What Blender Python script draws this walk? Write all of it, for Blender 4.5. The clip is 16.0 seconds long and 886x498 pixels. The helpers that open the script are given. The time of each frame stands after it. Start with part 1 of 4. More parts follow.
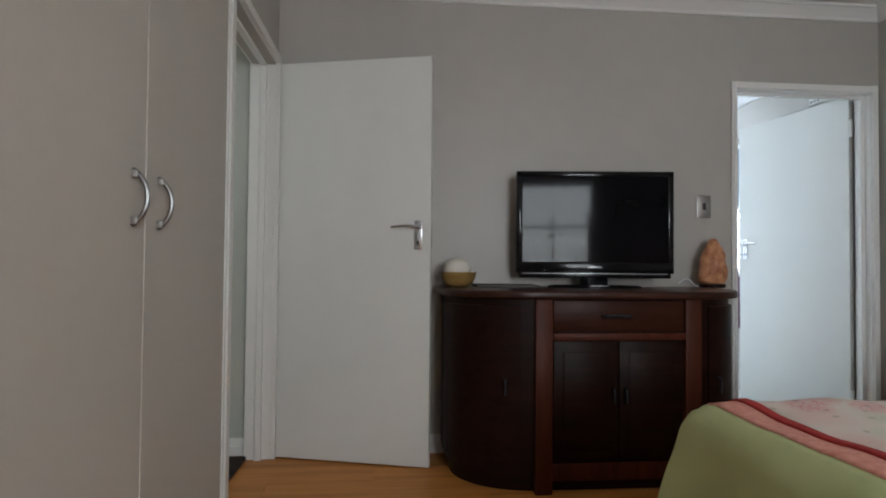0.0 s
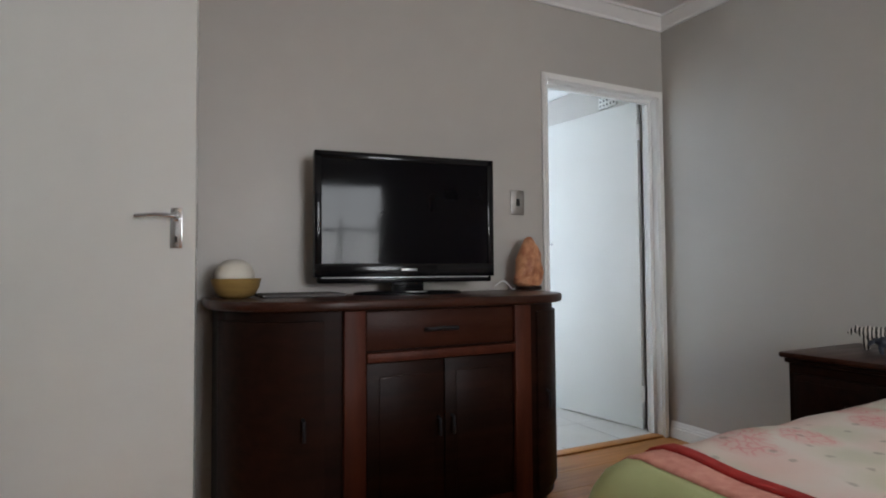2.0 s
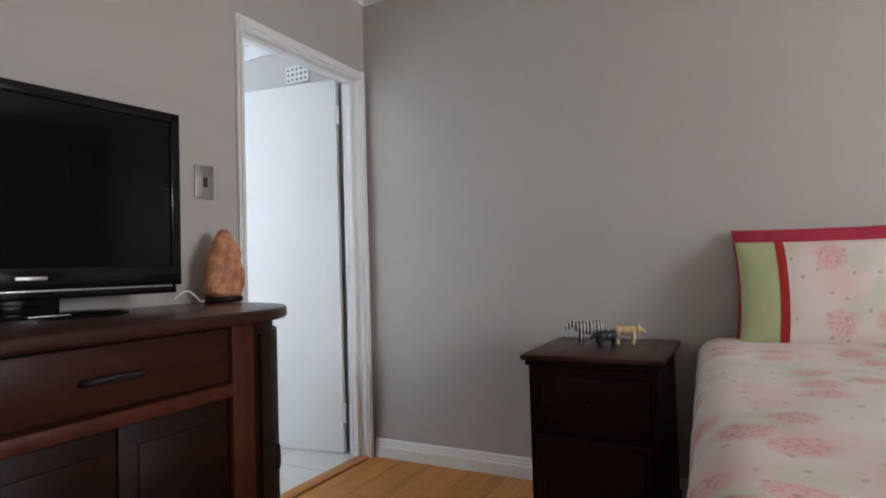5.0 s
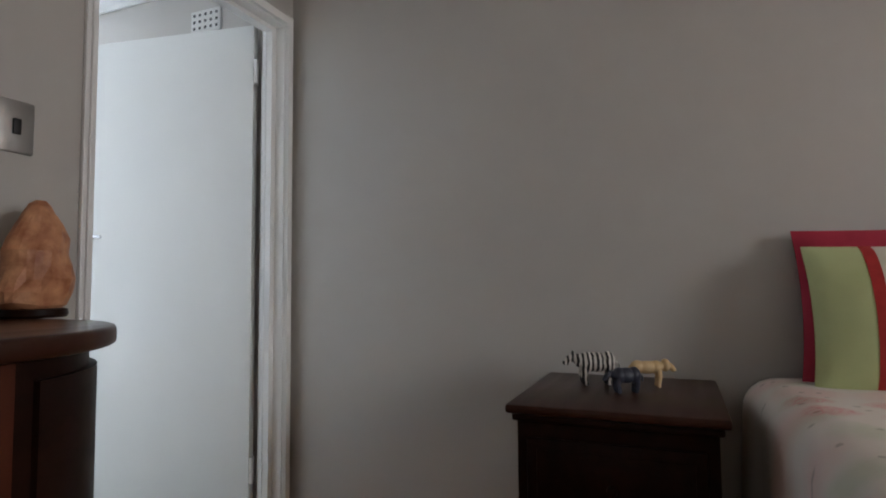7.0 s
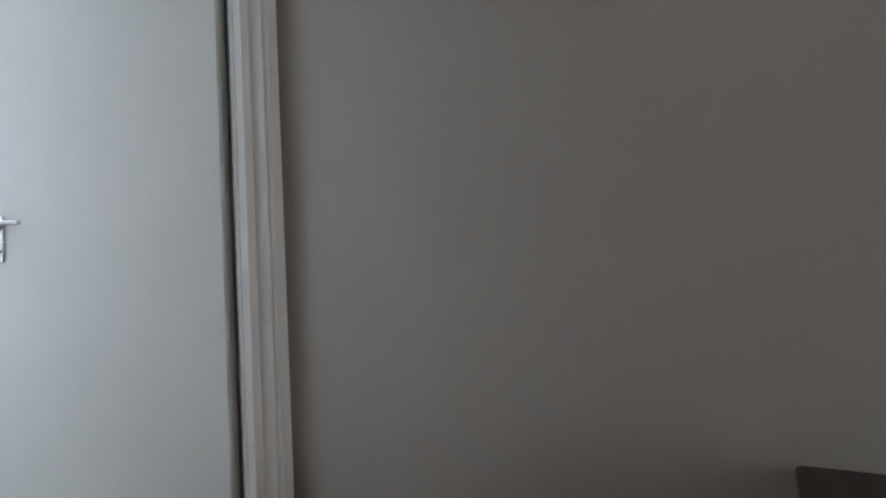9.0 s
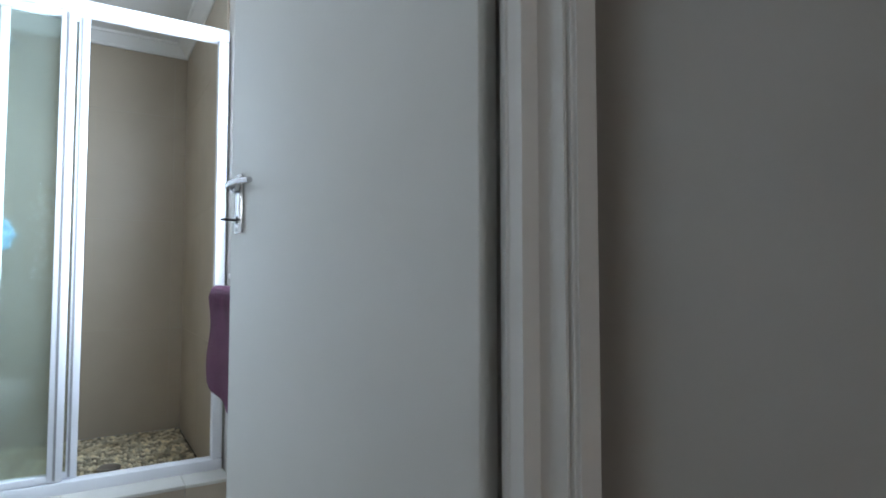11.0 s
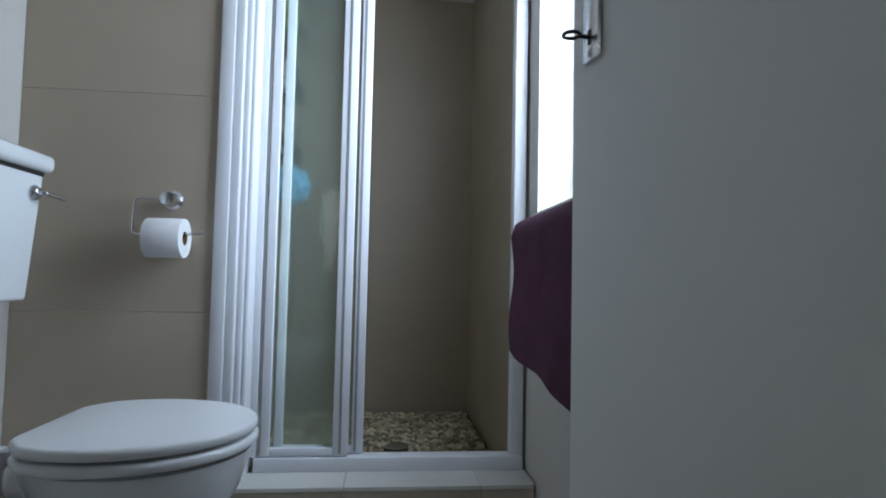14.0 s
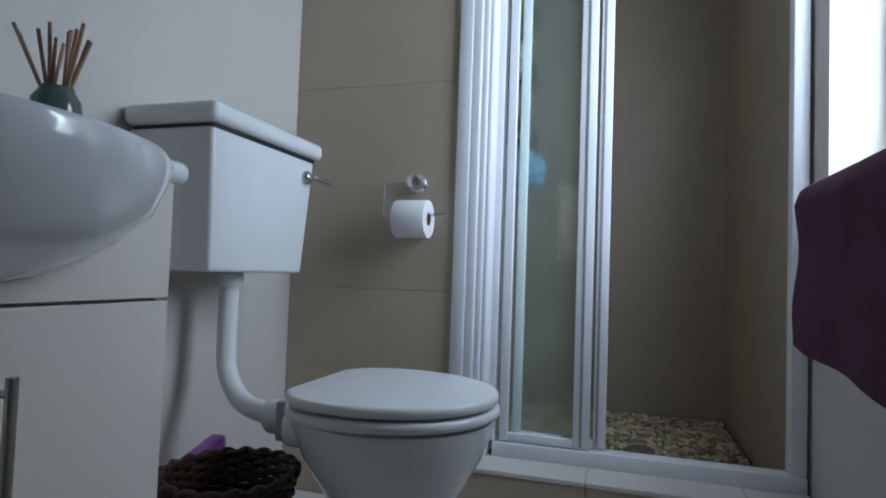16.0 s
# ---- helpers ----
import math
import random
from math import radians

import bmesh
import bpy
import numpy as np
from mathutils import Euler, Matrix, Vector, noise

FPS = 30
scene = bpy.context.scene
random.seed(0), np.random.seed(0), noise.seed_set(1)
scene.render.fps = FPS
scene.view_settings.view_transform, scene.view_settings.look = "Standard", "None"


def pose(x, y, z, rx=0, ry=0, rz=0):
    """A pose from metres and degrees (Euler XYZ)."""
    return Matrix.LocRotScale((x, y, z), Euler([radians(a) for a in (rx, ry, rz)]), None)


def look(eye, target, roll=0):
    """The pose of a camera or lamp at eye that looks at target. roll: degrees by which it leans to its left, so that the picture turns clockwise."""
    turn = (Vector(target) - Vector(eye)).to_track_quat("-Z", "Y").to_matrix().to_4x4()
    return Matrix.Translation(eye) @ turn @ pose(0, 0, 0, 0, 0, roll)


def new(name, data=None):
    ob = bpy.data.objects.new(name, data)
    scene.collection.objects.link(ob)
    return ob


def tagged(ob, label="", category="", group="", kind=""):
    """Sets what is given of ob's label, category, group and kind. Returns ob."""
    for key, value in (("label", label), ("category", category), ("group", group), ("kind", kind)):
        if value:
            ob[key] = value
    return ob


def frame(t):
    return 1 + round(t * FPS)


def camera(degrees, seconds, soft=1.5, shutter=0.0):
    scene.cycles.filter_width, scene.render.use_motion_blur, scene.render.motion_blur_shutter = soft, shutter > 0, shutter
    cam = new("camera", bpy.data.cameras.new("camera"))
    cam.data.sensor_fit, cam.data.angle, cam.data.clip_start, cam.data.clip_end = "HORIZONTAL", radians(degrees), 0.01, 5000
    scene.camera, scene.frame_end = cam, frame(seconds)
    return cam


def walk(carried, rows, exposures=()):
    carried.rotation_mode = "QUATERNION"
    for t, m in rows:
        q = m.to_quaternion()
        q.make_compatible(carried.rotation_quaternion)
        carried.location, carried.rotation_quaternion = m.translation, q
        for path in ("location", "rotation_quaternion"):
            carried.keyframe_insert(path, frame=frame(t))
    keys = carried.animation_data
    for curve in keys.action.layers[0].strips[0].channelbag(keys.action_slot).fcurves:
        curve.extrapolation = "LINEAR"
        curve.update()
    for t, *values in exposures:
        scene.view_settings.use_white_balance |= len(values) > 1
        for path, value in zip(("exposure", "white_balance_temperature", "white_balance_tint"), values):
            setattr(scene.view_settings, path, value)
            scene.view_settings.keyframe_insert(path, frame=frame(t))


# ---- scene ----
cam = camera(75.3, 16.0, soft=1.9)
PATH = [
    (0, (0.017, 0.318, 1.011), (0.188, 2.311, 1.058), 0.5),
    (0.5, (-0.003, 0.481, 0.988), (0.359, 2.445, 1.059), 0.2),
    (1, (0.017, 0.662, 0.97), (0.567, 2.583, 1.06), -0.3),
    (1.5, (0.044, 0.77, 0.991), (0.765, 2.634, 1.062), -0.2),
    (2, (0.072, 0.914, 0.989), (0.966, 2.701, 1.063), -0.4),
    (2.5, (0.092, 1.066, 0.997), (1.183, 2.741, 1.068), -0.7),
    (3, (0.134, 1.175, 0.995), (1.399, 2.723, 1.066), -0.8),
    (3.5, (0.204, 1.285, 0.998), (1.61, 2.706, 1.066), -1.1),
    (4, (0.235, 1.411, 0.992), (1.777, 2.683, 1.061), -1.3),
    (4.5, (0.231, 1.54, 0.993), (1.907, 2.629, 1.058), -1.6),
    (5, (0.251, 1.606, 0.992), (2.023, 2.533, 1.054), -1.7),
    (7.5, (1.101, 2.043, 0.954), (2.964, 2.764, 1.054), -1.0),
    (8, (1.318, 2.126, 0.997), (3.188, 2.832, 1.059), -2.2),
    (10.5, (2.25, 2.808, 0.954), (3.481, 4.381, 1.054), -0.4),
    (11, (2.312, 2.934, 0.949), (3.363, 4.633, 1.049), -0.0),
    (11.5, (2.394, 3.07, 0.957), (3.221, 4.888, 1.057), 0.3),
    (12, (2.434, 3.2, 0.95), (3.047, 5.102, 1.05), 0.6),
    (12.5, (2.423, 3.367, 0.937), (2.906, 5.305, 1.036), 0.9),
    (13, (2.403, 3.502, 0.898), (2.809, 5.459, 0.992), 1.1),
    (13.5, (2.368, 3.585, 0.827), (2.682, 5.558, 0.924), 1.2),
    (14, (2.355, 3.65, 0.764), (2.552, 5.638, 0.865), 1.2),
    (14.5, (2.354, 3.697, 0.736), (2.38, 5.694, 0.83), 1.4),
    (15, (2.342, 3.719, 0.712), (2.163, 5.709, 0.811), 1.6),
    (15.5, (2.33, 3.733, 0.699), (1.944, 5.694, 0.793), 1.8),
    (16, (2.323, 3.744, 0.706), (1.737, 5.655, 0.788), 2.0),
]
EXPOSURES = [(0, -0.15, 6250, 8), (1.5, 0.0, 6350, 10), (2.5, 0.1, 6400, 11), (3.5, 0.3, 6400, 12), (5, 0.33, 6350, 14), (6.2, 0.0, 6450, 13),
             (7.5, -0.42, 6550, 13), (8.2, -0.58, 6500, 13), (10.5, -0.95, 6450, 10), (11, -1.1, 6350, 9), (12, -1.6, 6250, 8), (13.5, -2.3, 6350, 10), (16, -2.65, 6400, 11)]
walk(cam, [(t, look(eye, target, roll)) for t, eye, target, roll in PATH], EXPOSURES)
# ==== build ====

# ---- light ----
world = bpy.data.worlds.new("sky")
scene.world = world
world.use_nodes = True
wn = world.node_tree
sky = wn.nodes.new("ShaderNodeTexSky")
sky.sky_type, sky.sun_disc, sky.sun_elevation, sky.sun_rotation = "NISHITA", False, radians(50), radians(200)
wn.links.new(sky.outputs[0], wn.nodes["Background"].inputs[0])
wn.nodes["Background"].inputs[1].default_value = 0.15


def lamp_area(name, m, w, h, watts, color):
    d = bpy.data.lights.new(name, "AREA")
    d.shape, d.size, d.size_y, d.energy, d.color = "RECTANGLE", w, h, watts, color
    ob = new(name, d)
    ob.matrix_world = m
    return ob


BED_WATTS, BATH_WATTS, HALL_WATTS = 55, 136, 6
lamp_area("daylight_bedroom_window", look((1.05, -1.66, 1.5), (1.05, 2, 1.2)), 1.0, 1.1, BED_WATTS, (0.935, 0.965, 0.99))
lamp_area("daylight_bathroom_window", look((2.985, 5.05, 1.5), (1.68, 6.0, 1.1)), 0.5, 0.95, BATH_WATTS, (0.68, 0.83, 1.0))
# unseen fill lamp added before the solid passage wall to brighten the passage
lamp_area("hall_fill", look((-1.95, 2.8, 1.5), (-0.6, 2.9, 1.0)), 0.8, 1.2, HALL_WATTS, (0.95, 1.0, 0.98))
sun_data = bpy.data.lights.new("sun", "SUN")
sun_data.energy, sun_data.angle, sun_data.color = 1.0, radians(12), (1, 0.96, 0.9)
new("sun", sun_data).matrix_world = look((2, -4, 10), (0, 0, 0))


# ---- materials ----
def srgb(c):
    return tuple(((v + 0.055) / 1.055) ** 2.4 if v > 0.04045 else v / 12.92 for v in c)


def material(name, a, b=None, rough=0.6, metal=0.0, scale=6.0, bump=0.02, fine=120.0, stretch=(1, 1, 1), coat=0.0, vary=0.0, spec=0.5):
    m = bpy.data.materials.new(name)
    m.use_nodes = True
    t = m.node_tree
    n, l = t.nodes, t.links
    p = n["Principled BSDF"]
    tc = n.new("ShaderNodeTexCoord")
    mp = n.new("ShaderNodeMapping")
    mp.inputs["Scale"].default_value = stretch
    l.new(tc.outputs["Object"], mp.inputs[0])
    big, small = n.new("ShaderNodeTexNoise"), n.new("ShaderNodeTexNoise")
    big.inputs["Scale"].default_value, big.inputs["Detail"].default_value = scale, 5
    small.inputs["Scale"].default_value, small.inputs["Detail"].default_value = fine, 3
    for q in (big, small):
        l.new(mp.outputs[0], q.inputs["Vector"])
    mix = n.new("ShaderNodeMix")
    mix.data_type = "RGBA"
    b = b or tuple(v * 0.86 for v in a)
    mix.inputs[6].default_value, mix.inputs[7].default_value = (*a, 1), (*b, 1)
    ramp = n.new("ShaderNodeMapRange")
    ramp.inputs[1].default_value, ramp.inputs[2].default_value = 0.3, 0.7
    l.new(big.outputs[0], ramp.inputs[0])
    l.new(ramp.outputs[0], mix.inputs[0])
    col = mix.outputs[2]
    if vary:
        oi = n.new("ShaderNodeObjectInfo")
        mr = n.new("ShaderNodeMapRange")
        mr.inputs[3].default_value, mr.inputs[4].default_value = 1 - vary, 1 + vary
        geo = n.new("ShaderNodeNewGeometry")
        add = n.new("ShaderNodeMath")
        l.new(oi.outputs["Random"], add.inputs[0])
        l.new(geo.outputs["Random Per Island"], add.inputs[1])
        fr = n.new("ShaderNodeMath")
        fr.operation = "FRACT"
        l.new(add.outputs[0], fr.inputs[0])
        l.new(fr.outputs[0], mr.inputs[0])
        hs = n.new("ShaderNodeHueSaturation")
        l.new(mr.outputs[0], hs.inputs["Value"])
        l.new(col, hs.inputs["Color"])
        col = hs.outputs[0]
    l.new(col, p.inputs["Base Color"])
    rr = n.new("ShaderNodeMapRange")
    rr.inputs[3].default_value, rr.inputs[4].default_value = max(rough - 0.06, 0.02), min(rough + 0.08, 1)
    l.new(big.outputs[0], rr.inputs[0])
    l.new(rr.outputs[0], p.inputs["Roughness"])
    p.inputs["Metallic"].default_value = metal
    p.inputs["Coat Weight"].default_value = coat
    p.inputs["Specular IOR Level"].default_value = spec
    if bump:
        bp = n.new("ShaderNodeBump")
        bp.inputs["Strength"].default_value, bp.inputs["Distance"].default_value = bump * 8, 0.002
        l.new(small.outputs[0], bp.inputs["Height"])
        l.new(bp.outputs[0], p.inputs["Normal"])
    return m


def glass_material(name, tint, rough=0.0, clear=1.0):
    m = bpy.data.materials.new(name)
    m.use_nodes = True
    p = m.node_tree.nodes["Principled BSDF"]
    p.inputs["Base Color"].default_value = (*tint, 1)
    p.inputs["Transmission Weight"].default_value, p.inputs["Roughness"].default_value, p.inputs["IOR"].default_value = clear, rough, 1.45
    return m


M_wall = material("greige_wall_paint", (0.46, 0.435, 0.40), (0.44, 0.415, 0.383), 0.44, scale=1.5, fine=220, bump=0.012)
M_hall = material("hall_wall_paint", (0.50, 0.51, 0.46), None, 0.75, scale=1.5, fine=220, bump=0.012)
M_bathwall = material("bathroom_white_wall_paint", (0.56, 0.53, 0.49), (0.535, 0.505, 0.468), 0.5, scale=1.5, fine=220, bump=0.01)
M_ceil = material("ceiling_paint", (0.8, 0.79, 0.77), (0.77, 0.76, 0.74), 0.8, scale=2, fine=150)
M_trim = material("white_gloss_trim", (0.80, 0.79, 0.76), (0.785, 0.775, 0.745), 0.35, scale=5, fine=90, bump=0.004)
M_door = material("white_door_paint", (0.73, 0.73, 0.70), (0.705, 0.705, 0.675), 0.36, scale=2.5, fine=160, bump=0.012)
M_ward = material("cream_wardrobe_laminate", (0.50, 0.465, 0.42), (0.485, 0.45, 0.405), 0.5, scale=2, fine=180, bump=0.01)
M_chrome = material("satin_chrome", (0.72, 0.72, 0.74), (0.6, 0.6, 0.62), 0.22, 1.0, scale=20, bump=0)
M_nickel = material("brushed_nickel", (0.5, 0.49, 0.47), (0.42, 0.41, 0.4), 0.32, 1.0, scale=20, bump=0)
M_bow = material("dark_nickel", (0.26, 0.255, 0.25), (0.2, 0.195, 0.19), 0.38, 1.0, scale=20, bump=0)
M_alu = material("white_aluminium", (0.80, 0.81, 0.85), (0.76, 0.77, 0.81), 0.42, 0.05, scale=10, bump=0.005)
M_dark = material("mahogany_stain", (0.020, 0.0068, 0.004), (0.010, 0.004, 0.0026), 0.42, scale=5, fine=60, stretch=(0.6, 6, 6), bump=0.01, spec=0.1)
M_drawer = material("mahogany_drawer_front", (0.048, 0.0145, 0.0078), (0.030, 0.009, 0.005), 0.36, scale=5, fine=60, stretch=(0.6, 6, 6), bump=0.01, spec=0.09)
M_red = material("red_mahogany", (0.082, 0.021, 0.010), (0.050, 0.013, 0.007), 0.42, scale=5, fine=60, stretch=(6, 6, 0.6), bump=0.01, spec=0.12)
M_top = material("polished_mahogany_top", (0.050, 0.017, 0.010), (0.028, 0.010, 0.006), 0.30, scale=4, fine=50, stretch=(0.6, 8, 8), bump=0.008, spec=0.2)
M_plank = material("oak_laminate", (0.58, 0.245, 0.058), (0.41, 0.16, 0.036), 0.42, scale=3, fine=40, stretch=(0.5, 9, 9), bump=0.01, vary=0.14, spec=0.22)
M_sub = material("dark_joint", (0.08, 0.05, 0.03), None, 0.9)
M_tv = material("glossy_black_plastic", (0.005, 0.005, 0.006), (0.004, 0.004, 0.005), 0.12, bump=0, spec=0.2)
M_screen = material("television_glass", (0.004, 0.004, 0.006), (0.003, 0.003, 0.004), 0.02, bump=0, spec=0.13)
M_silver = material("silver_print", (0.42, 0.42, 0.43), None, 0.35, 0.6, bump=0)
M_black = material("black_plastic", (0.012, 0.012, 0.012), None, 0.45, bump=0.01)
M_salt = material("rock_salt", (0.30, 0.085, 0.028), (0.66, 0.33, 0.17), 0.5, scale=26, fine=60, bump=0.12)
M_bowl = material("olive_wood", (0.36, 0.23, 0.075), (0.24, 0.14, 0.04), 0.35, scale=8, stretch=(1, 1, 5), coat=0.2)
M_wax = material("white_candle_wax", (0.72, 0.68, 0.6), None, 0.45, bump=0.01)
M_topreflect = material("grey_top_reflection", (0.13, 0.12, 0.12), (0.09, 0.085, 0.085), 0.9, scale=30, fine=600, bump=0.08)
M_green = material("sage_green_cotton", (0.52, 0.57, 0.29), (0.46, 0.51, 0.25), 0.85, scale=7, fine=500, bump=0.05)
M_crimson = material("crimson_cotton", (0.45, 0.025, 0.055), (0.34, 0.018, 0.04), 0.85, scale=9, fine=500, bump=0.05)
M_redband = material("red_piping_cotton", (0.46, 0.025, 0.02), (0.34, 0.018, 0.015), 0.85, scale=40, fine=500, bump=0.1)
M_pinkband = material("pink_cotton_band", (0.74, 0.36, 0.28), (0.62, 0.25, 0.20), 0.85, scale=60, fine=500, bump=0.05)
M_sheet = material("mattress_ticking", (0.7, 0.66, 0.62), None, 0.85, scale=9, fine=400, bump=0.04)
M_porc = material("white_porcelain", (0.80, 0.82, 0.84), (0.78, 0.80, 0.82), 0.12, coat=0.6, scale=3, bump=0)
M_plastic = material("white_plastic", (0.78, 0.79, 0.80), (0.75, 0.76, 0.77), 0.3, scale=3, bump=0)
M_collar = material("grey_plastic", (0.42, 0.42, 0.43), None, 0.5, scale=4, bump=0.01)
M_vanity = material("cream_vanity_board", (0.70, 0.655, 0.59), (0.68, 0.635, 0.57), 0.3, scale=2, bump=0.005)
M_tile = material("taupe_porcelain_tile", (0.445, 0.374, 0.29), (0.415, 0.348, 0.268), 0.42, scale=4, fine=260, bump=0.01, vary=0.04)
M_grout = material("pale_grout", (0.50, 0.47, 0.41), None, 0.9, bump=0.03)
M_floor_tile = material("white_floor_tile", (0.62, 0.60, 0.56), (0.57, 0.55, 0.51), 0.3, scale=5, fine=200, bump=0.006, vary=0.03)
M_pebble = material("river_pebble", (0.72, 0.64, 0.46), (0.36, 0.28, 0.17), 0.5, scale=9, fine=90, bump=0.05, vary=0.6)
M_pgrout = material("pebble_grout", (0.12, 0.10, 0.07), (0.08, 0.065, 0.045), 0.9, fine=90, bump=0.1)
M_towel = material("plum_terry_towel", (0.135, 0.035, 0.085), (0.095, 0.024, 0.06), 0.95, scale=14, fine=420, bump=0.5)
M_wick = material("dark_wicker", (0.06, 0.025, 0.014), (0.03, 0.013, 0.008), 0.5, scale=30, bump=0.06, vary=0.2)
M_purple = material("purple_plastic_bag", (0.40, 0.12, 0.55), (0.3, 0.08, 0.45), 0.35, scale=10, bump=0.02)
M_paper = material("white_tissue", (0.85, 0.85, 0.86), None, 0.95, scale=20, fine=300, bump=0.06)
M_teal = material("teal_glaze", (0.03, 0.16, 0.17), (0.10, 0.06, 0.03), 0.15, scale=9, coat=0.5, bump=0)
M_reed = material("bamboo_reed", (0.42, 0.27, 0.16), (0.24, 0.14, 0.085), 0.7, scale=30, bump=0.03)
M_loofah = material("blue_mesh_sponge", (0.25, 0.58, 0.80), (0.18, 0.45, 0.7), 0.8, scale=30, fine=150, bump=0.2)
M_lime = material("green_bottle", (0.30, 0.42, 0.10), (0.2, 0.34, 0.07), 0.3, bump=0)
M_caddy = material("dark_wire", (0.03, 0.03, 0.035), None, 0.4, 0.6, bump=0)
M_mat = material("brown_door_mat", (0.035, 0.02, 0.014), (0.02, 0.012, 0.009), 0.95, scale=20, fine=400, bump=0.4)
M_iron = material("painted_iron_bar", (0.30, 0.29, 0.28), None, 0.5, 0.2, bump=0.01)
M_lion = material("tan_resin", (0.50, 0.32, 0.14), (0.62, 0.46, 0.26), 0.55, scale=40)
M_hippo = material("slate_resin", (0.03, 0.035, 0.055), (0.02, 0.022, 0.035), 0.4, scale=40)
M_glass = glass_material("clear_window_glass", (1, 1, 1))
M_shglass = glass_material("misted_shower_glass", (0.82, 0.89, 0.85), 0.10, 0.975)


def mat_zebra():
    m = material("striped_resin", (0.7, 0.66, 0.6), None, 0.5, bump=0)
    t = m.node_tree
    w = t.nodes.new("ShaderNodeTexWave")
    w.bands_direction = "Y"
    w.inputs["Scale"].default_value, w.inputs["Distortion"].default_value = 23, 1.8
    w.inputs["Detail Scale"].default_value = 3
    tc = t.nodes.new("ShaderNodeTexCoord")
    t.links.new(tc.outputs["Object"], w.inputs["Vector"])
    r = t.nodes.new("ShaderNodeValToRGB")
    r.color_ramp.elements[0].color, r.color_ramp.elements[1].color = (0.012, 0.01, 0.01, 1), (0.62, 0.58, 0.52, 1)
    r.color_ramp.elements[0].position, r.color_ramp.elements[1].position = 0.45, 0.55
    t.links.new(w.outputs[0], r.inputs[0])
    t.links.new(r.outputs[0], t.nodes["Principled BSDF"].inputs["Base Color"])
    return m


def mat_floral(name, scale, swap):
    """White cotton printed with scattered pink roses and pale sage leaves."""
    m = material(name, (0.74, 0.67, 0.60), (0.70, 0.63, 0.56), 0.85, scale=5, fine=500, bump=0.05)
    t = m.node_tree
    n, l = t.nodes, t.links
    p = n["Principled BSDF"]
    base = p.inputs["Base Color"].links[0].from_socket
    tc = n.new("ShaderNodeTexCoord")
    vec = tc.outputs["Object"]
    if swap:
        mp = n.new("ShaderNodeMapping")
        mp.inputs["Rotation"].default_value = (0, radians(90), 0)
        l.new(vec, mp.inputs[0])
        vec = mp.outputs[0]
    flat = n.new("ShaderNodeVectorMath")
    flat.operation = "MULTIPLY"
    flat.inputs[1].default_value = (1, 1, 0)
    l.new(vec, flat.inputs[0])
    vec = flat.outputs[0]

    def blob(sc, off, lo, hi, rings):
        add = n.new("ShaderNodeVectorMath")
        add.inputs[1].default_value = off
        l.new(vec, add.inputs[0])
        ns = n.new("ShaderNodeTexNoise")
        ns.inputs["Scale"].default_value, ns.inputs["Detail"].default_value = sc * 5, 3
        l.new(add.outputs[0], ns.inputs["Vector"])
        v = n.new("ShaderNodeTexVoronoi")
        v.voronoi_dimensions = "2D"
        v.inputs["Scale"].default_value, v.inputs["Randomness"].default_value = sc, 0.85
        l.new(add.outputs[0], v.inputs["Vector"])
        sm = n.new("ShaderNodeMath")
        sm.operation = "MULTIPLY_ADD"
        sm.inputs[1].default_value = 0.22
        l.new(ns.outputs[0], sm.inputs[0])
        l.new(v.outputs["Distance"], sm.inputs[2])
        mr = n.new("ShaderNodeMapRange")
        mr.inputs[1].default_value, mr.inputs[2].default_value, mr.inputs[3].default_value, mr.inputs[4].default_value = lo, hi, 1, 0
        l.new(sm.outputs[0], mr.inputs[0])
        keep = n.new("ShaderNodeMath")
        keep.operation = "GREATER_THAN"
        keep.inputs[1].default_value = 0.22
        sep = n.new("ShaderNodeSeparateColor")
        l.new(v.outputs["Color"], sep.inputs[0])
        l.new(sep.outputs[0], keep.inputs[0])
        mu = n.new("ShaderNodeMath")
        mu.operation = "MULTIPLY"
        l.new(mr.outputs[0], mu.inputs[0])
        l.new(keep.outputs[0], mu.inputs[1])
        out = mu.outputs[0]
        if rings:
            warp = n.new("ShaderNodeVectorMath")
            warp.operation = "MULTIPLY_ADD"
            warp.inputs[1].default_value = (0.05, 0.05, 0)
            l.new(ns.outputs["Color"], warp.inputs[0])
            l.new(add.outputs[0], warp.inputs[2])
            petal = n.new("ShaderNodeTexVoronoi")
            petal.voronoi_dimensions, petal.feature = "2D", "DISTANCE_TO_EDGE"
            petal.inputs["Scale"].default_value = sc * 8
            l.new(warp.outputs[0], petal.inputs["Vector"])
            r2 = n.new("ShaderNodeMapRange")
            r2.inputs[1].default_value, r2.inputs[2].default_value, r2.inputs[3].default_value, r2.inputs[4].default_value = 0, 0.16, 1.0, 0.38
            l.new(petal.outputs["Distance"], r2.inputs[0])
            m3 = n.new("ShaderNodeMath")
            m3.operation = "MULTIPLY"
            l.new(out, m3.inputs[0])
            l.new(r2.outputs[0], m3.inputs[1])
            out = m3.outputs[0]
        return out

    def over(base, color, fac, amount):
        sc = n.new("ShaderNodeMath")
        sc.operation = "MULTIPLY"
        sc.inputs[1].default_value = amount
        l.new(fac, sc.inputs[0])
        mx = n.new("ShaderNodeMix")
        mx.data_type = "RGBA"
        l.new(sc.outputs[0], mx.inputs[0])
        l.new(base, mx.inputs[6])
        mx.inputs[7].default_value = (*color, 1)
        return mx.outputs[2]

    c = over(base, (0.50, 0.54, 0.38), blob(scale, (0.31, 0.17, 0), 0.22, 0.50, False), 0.5)
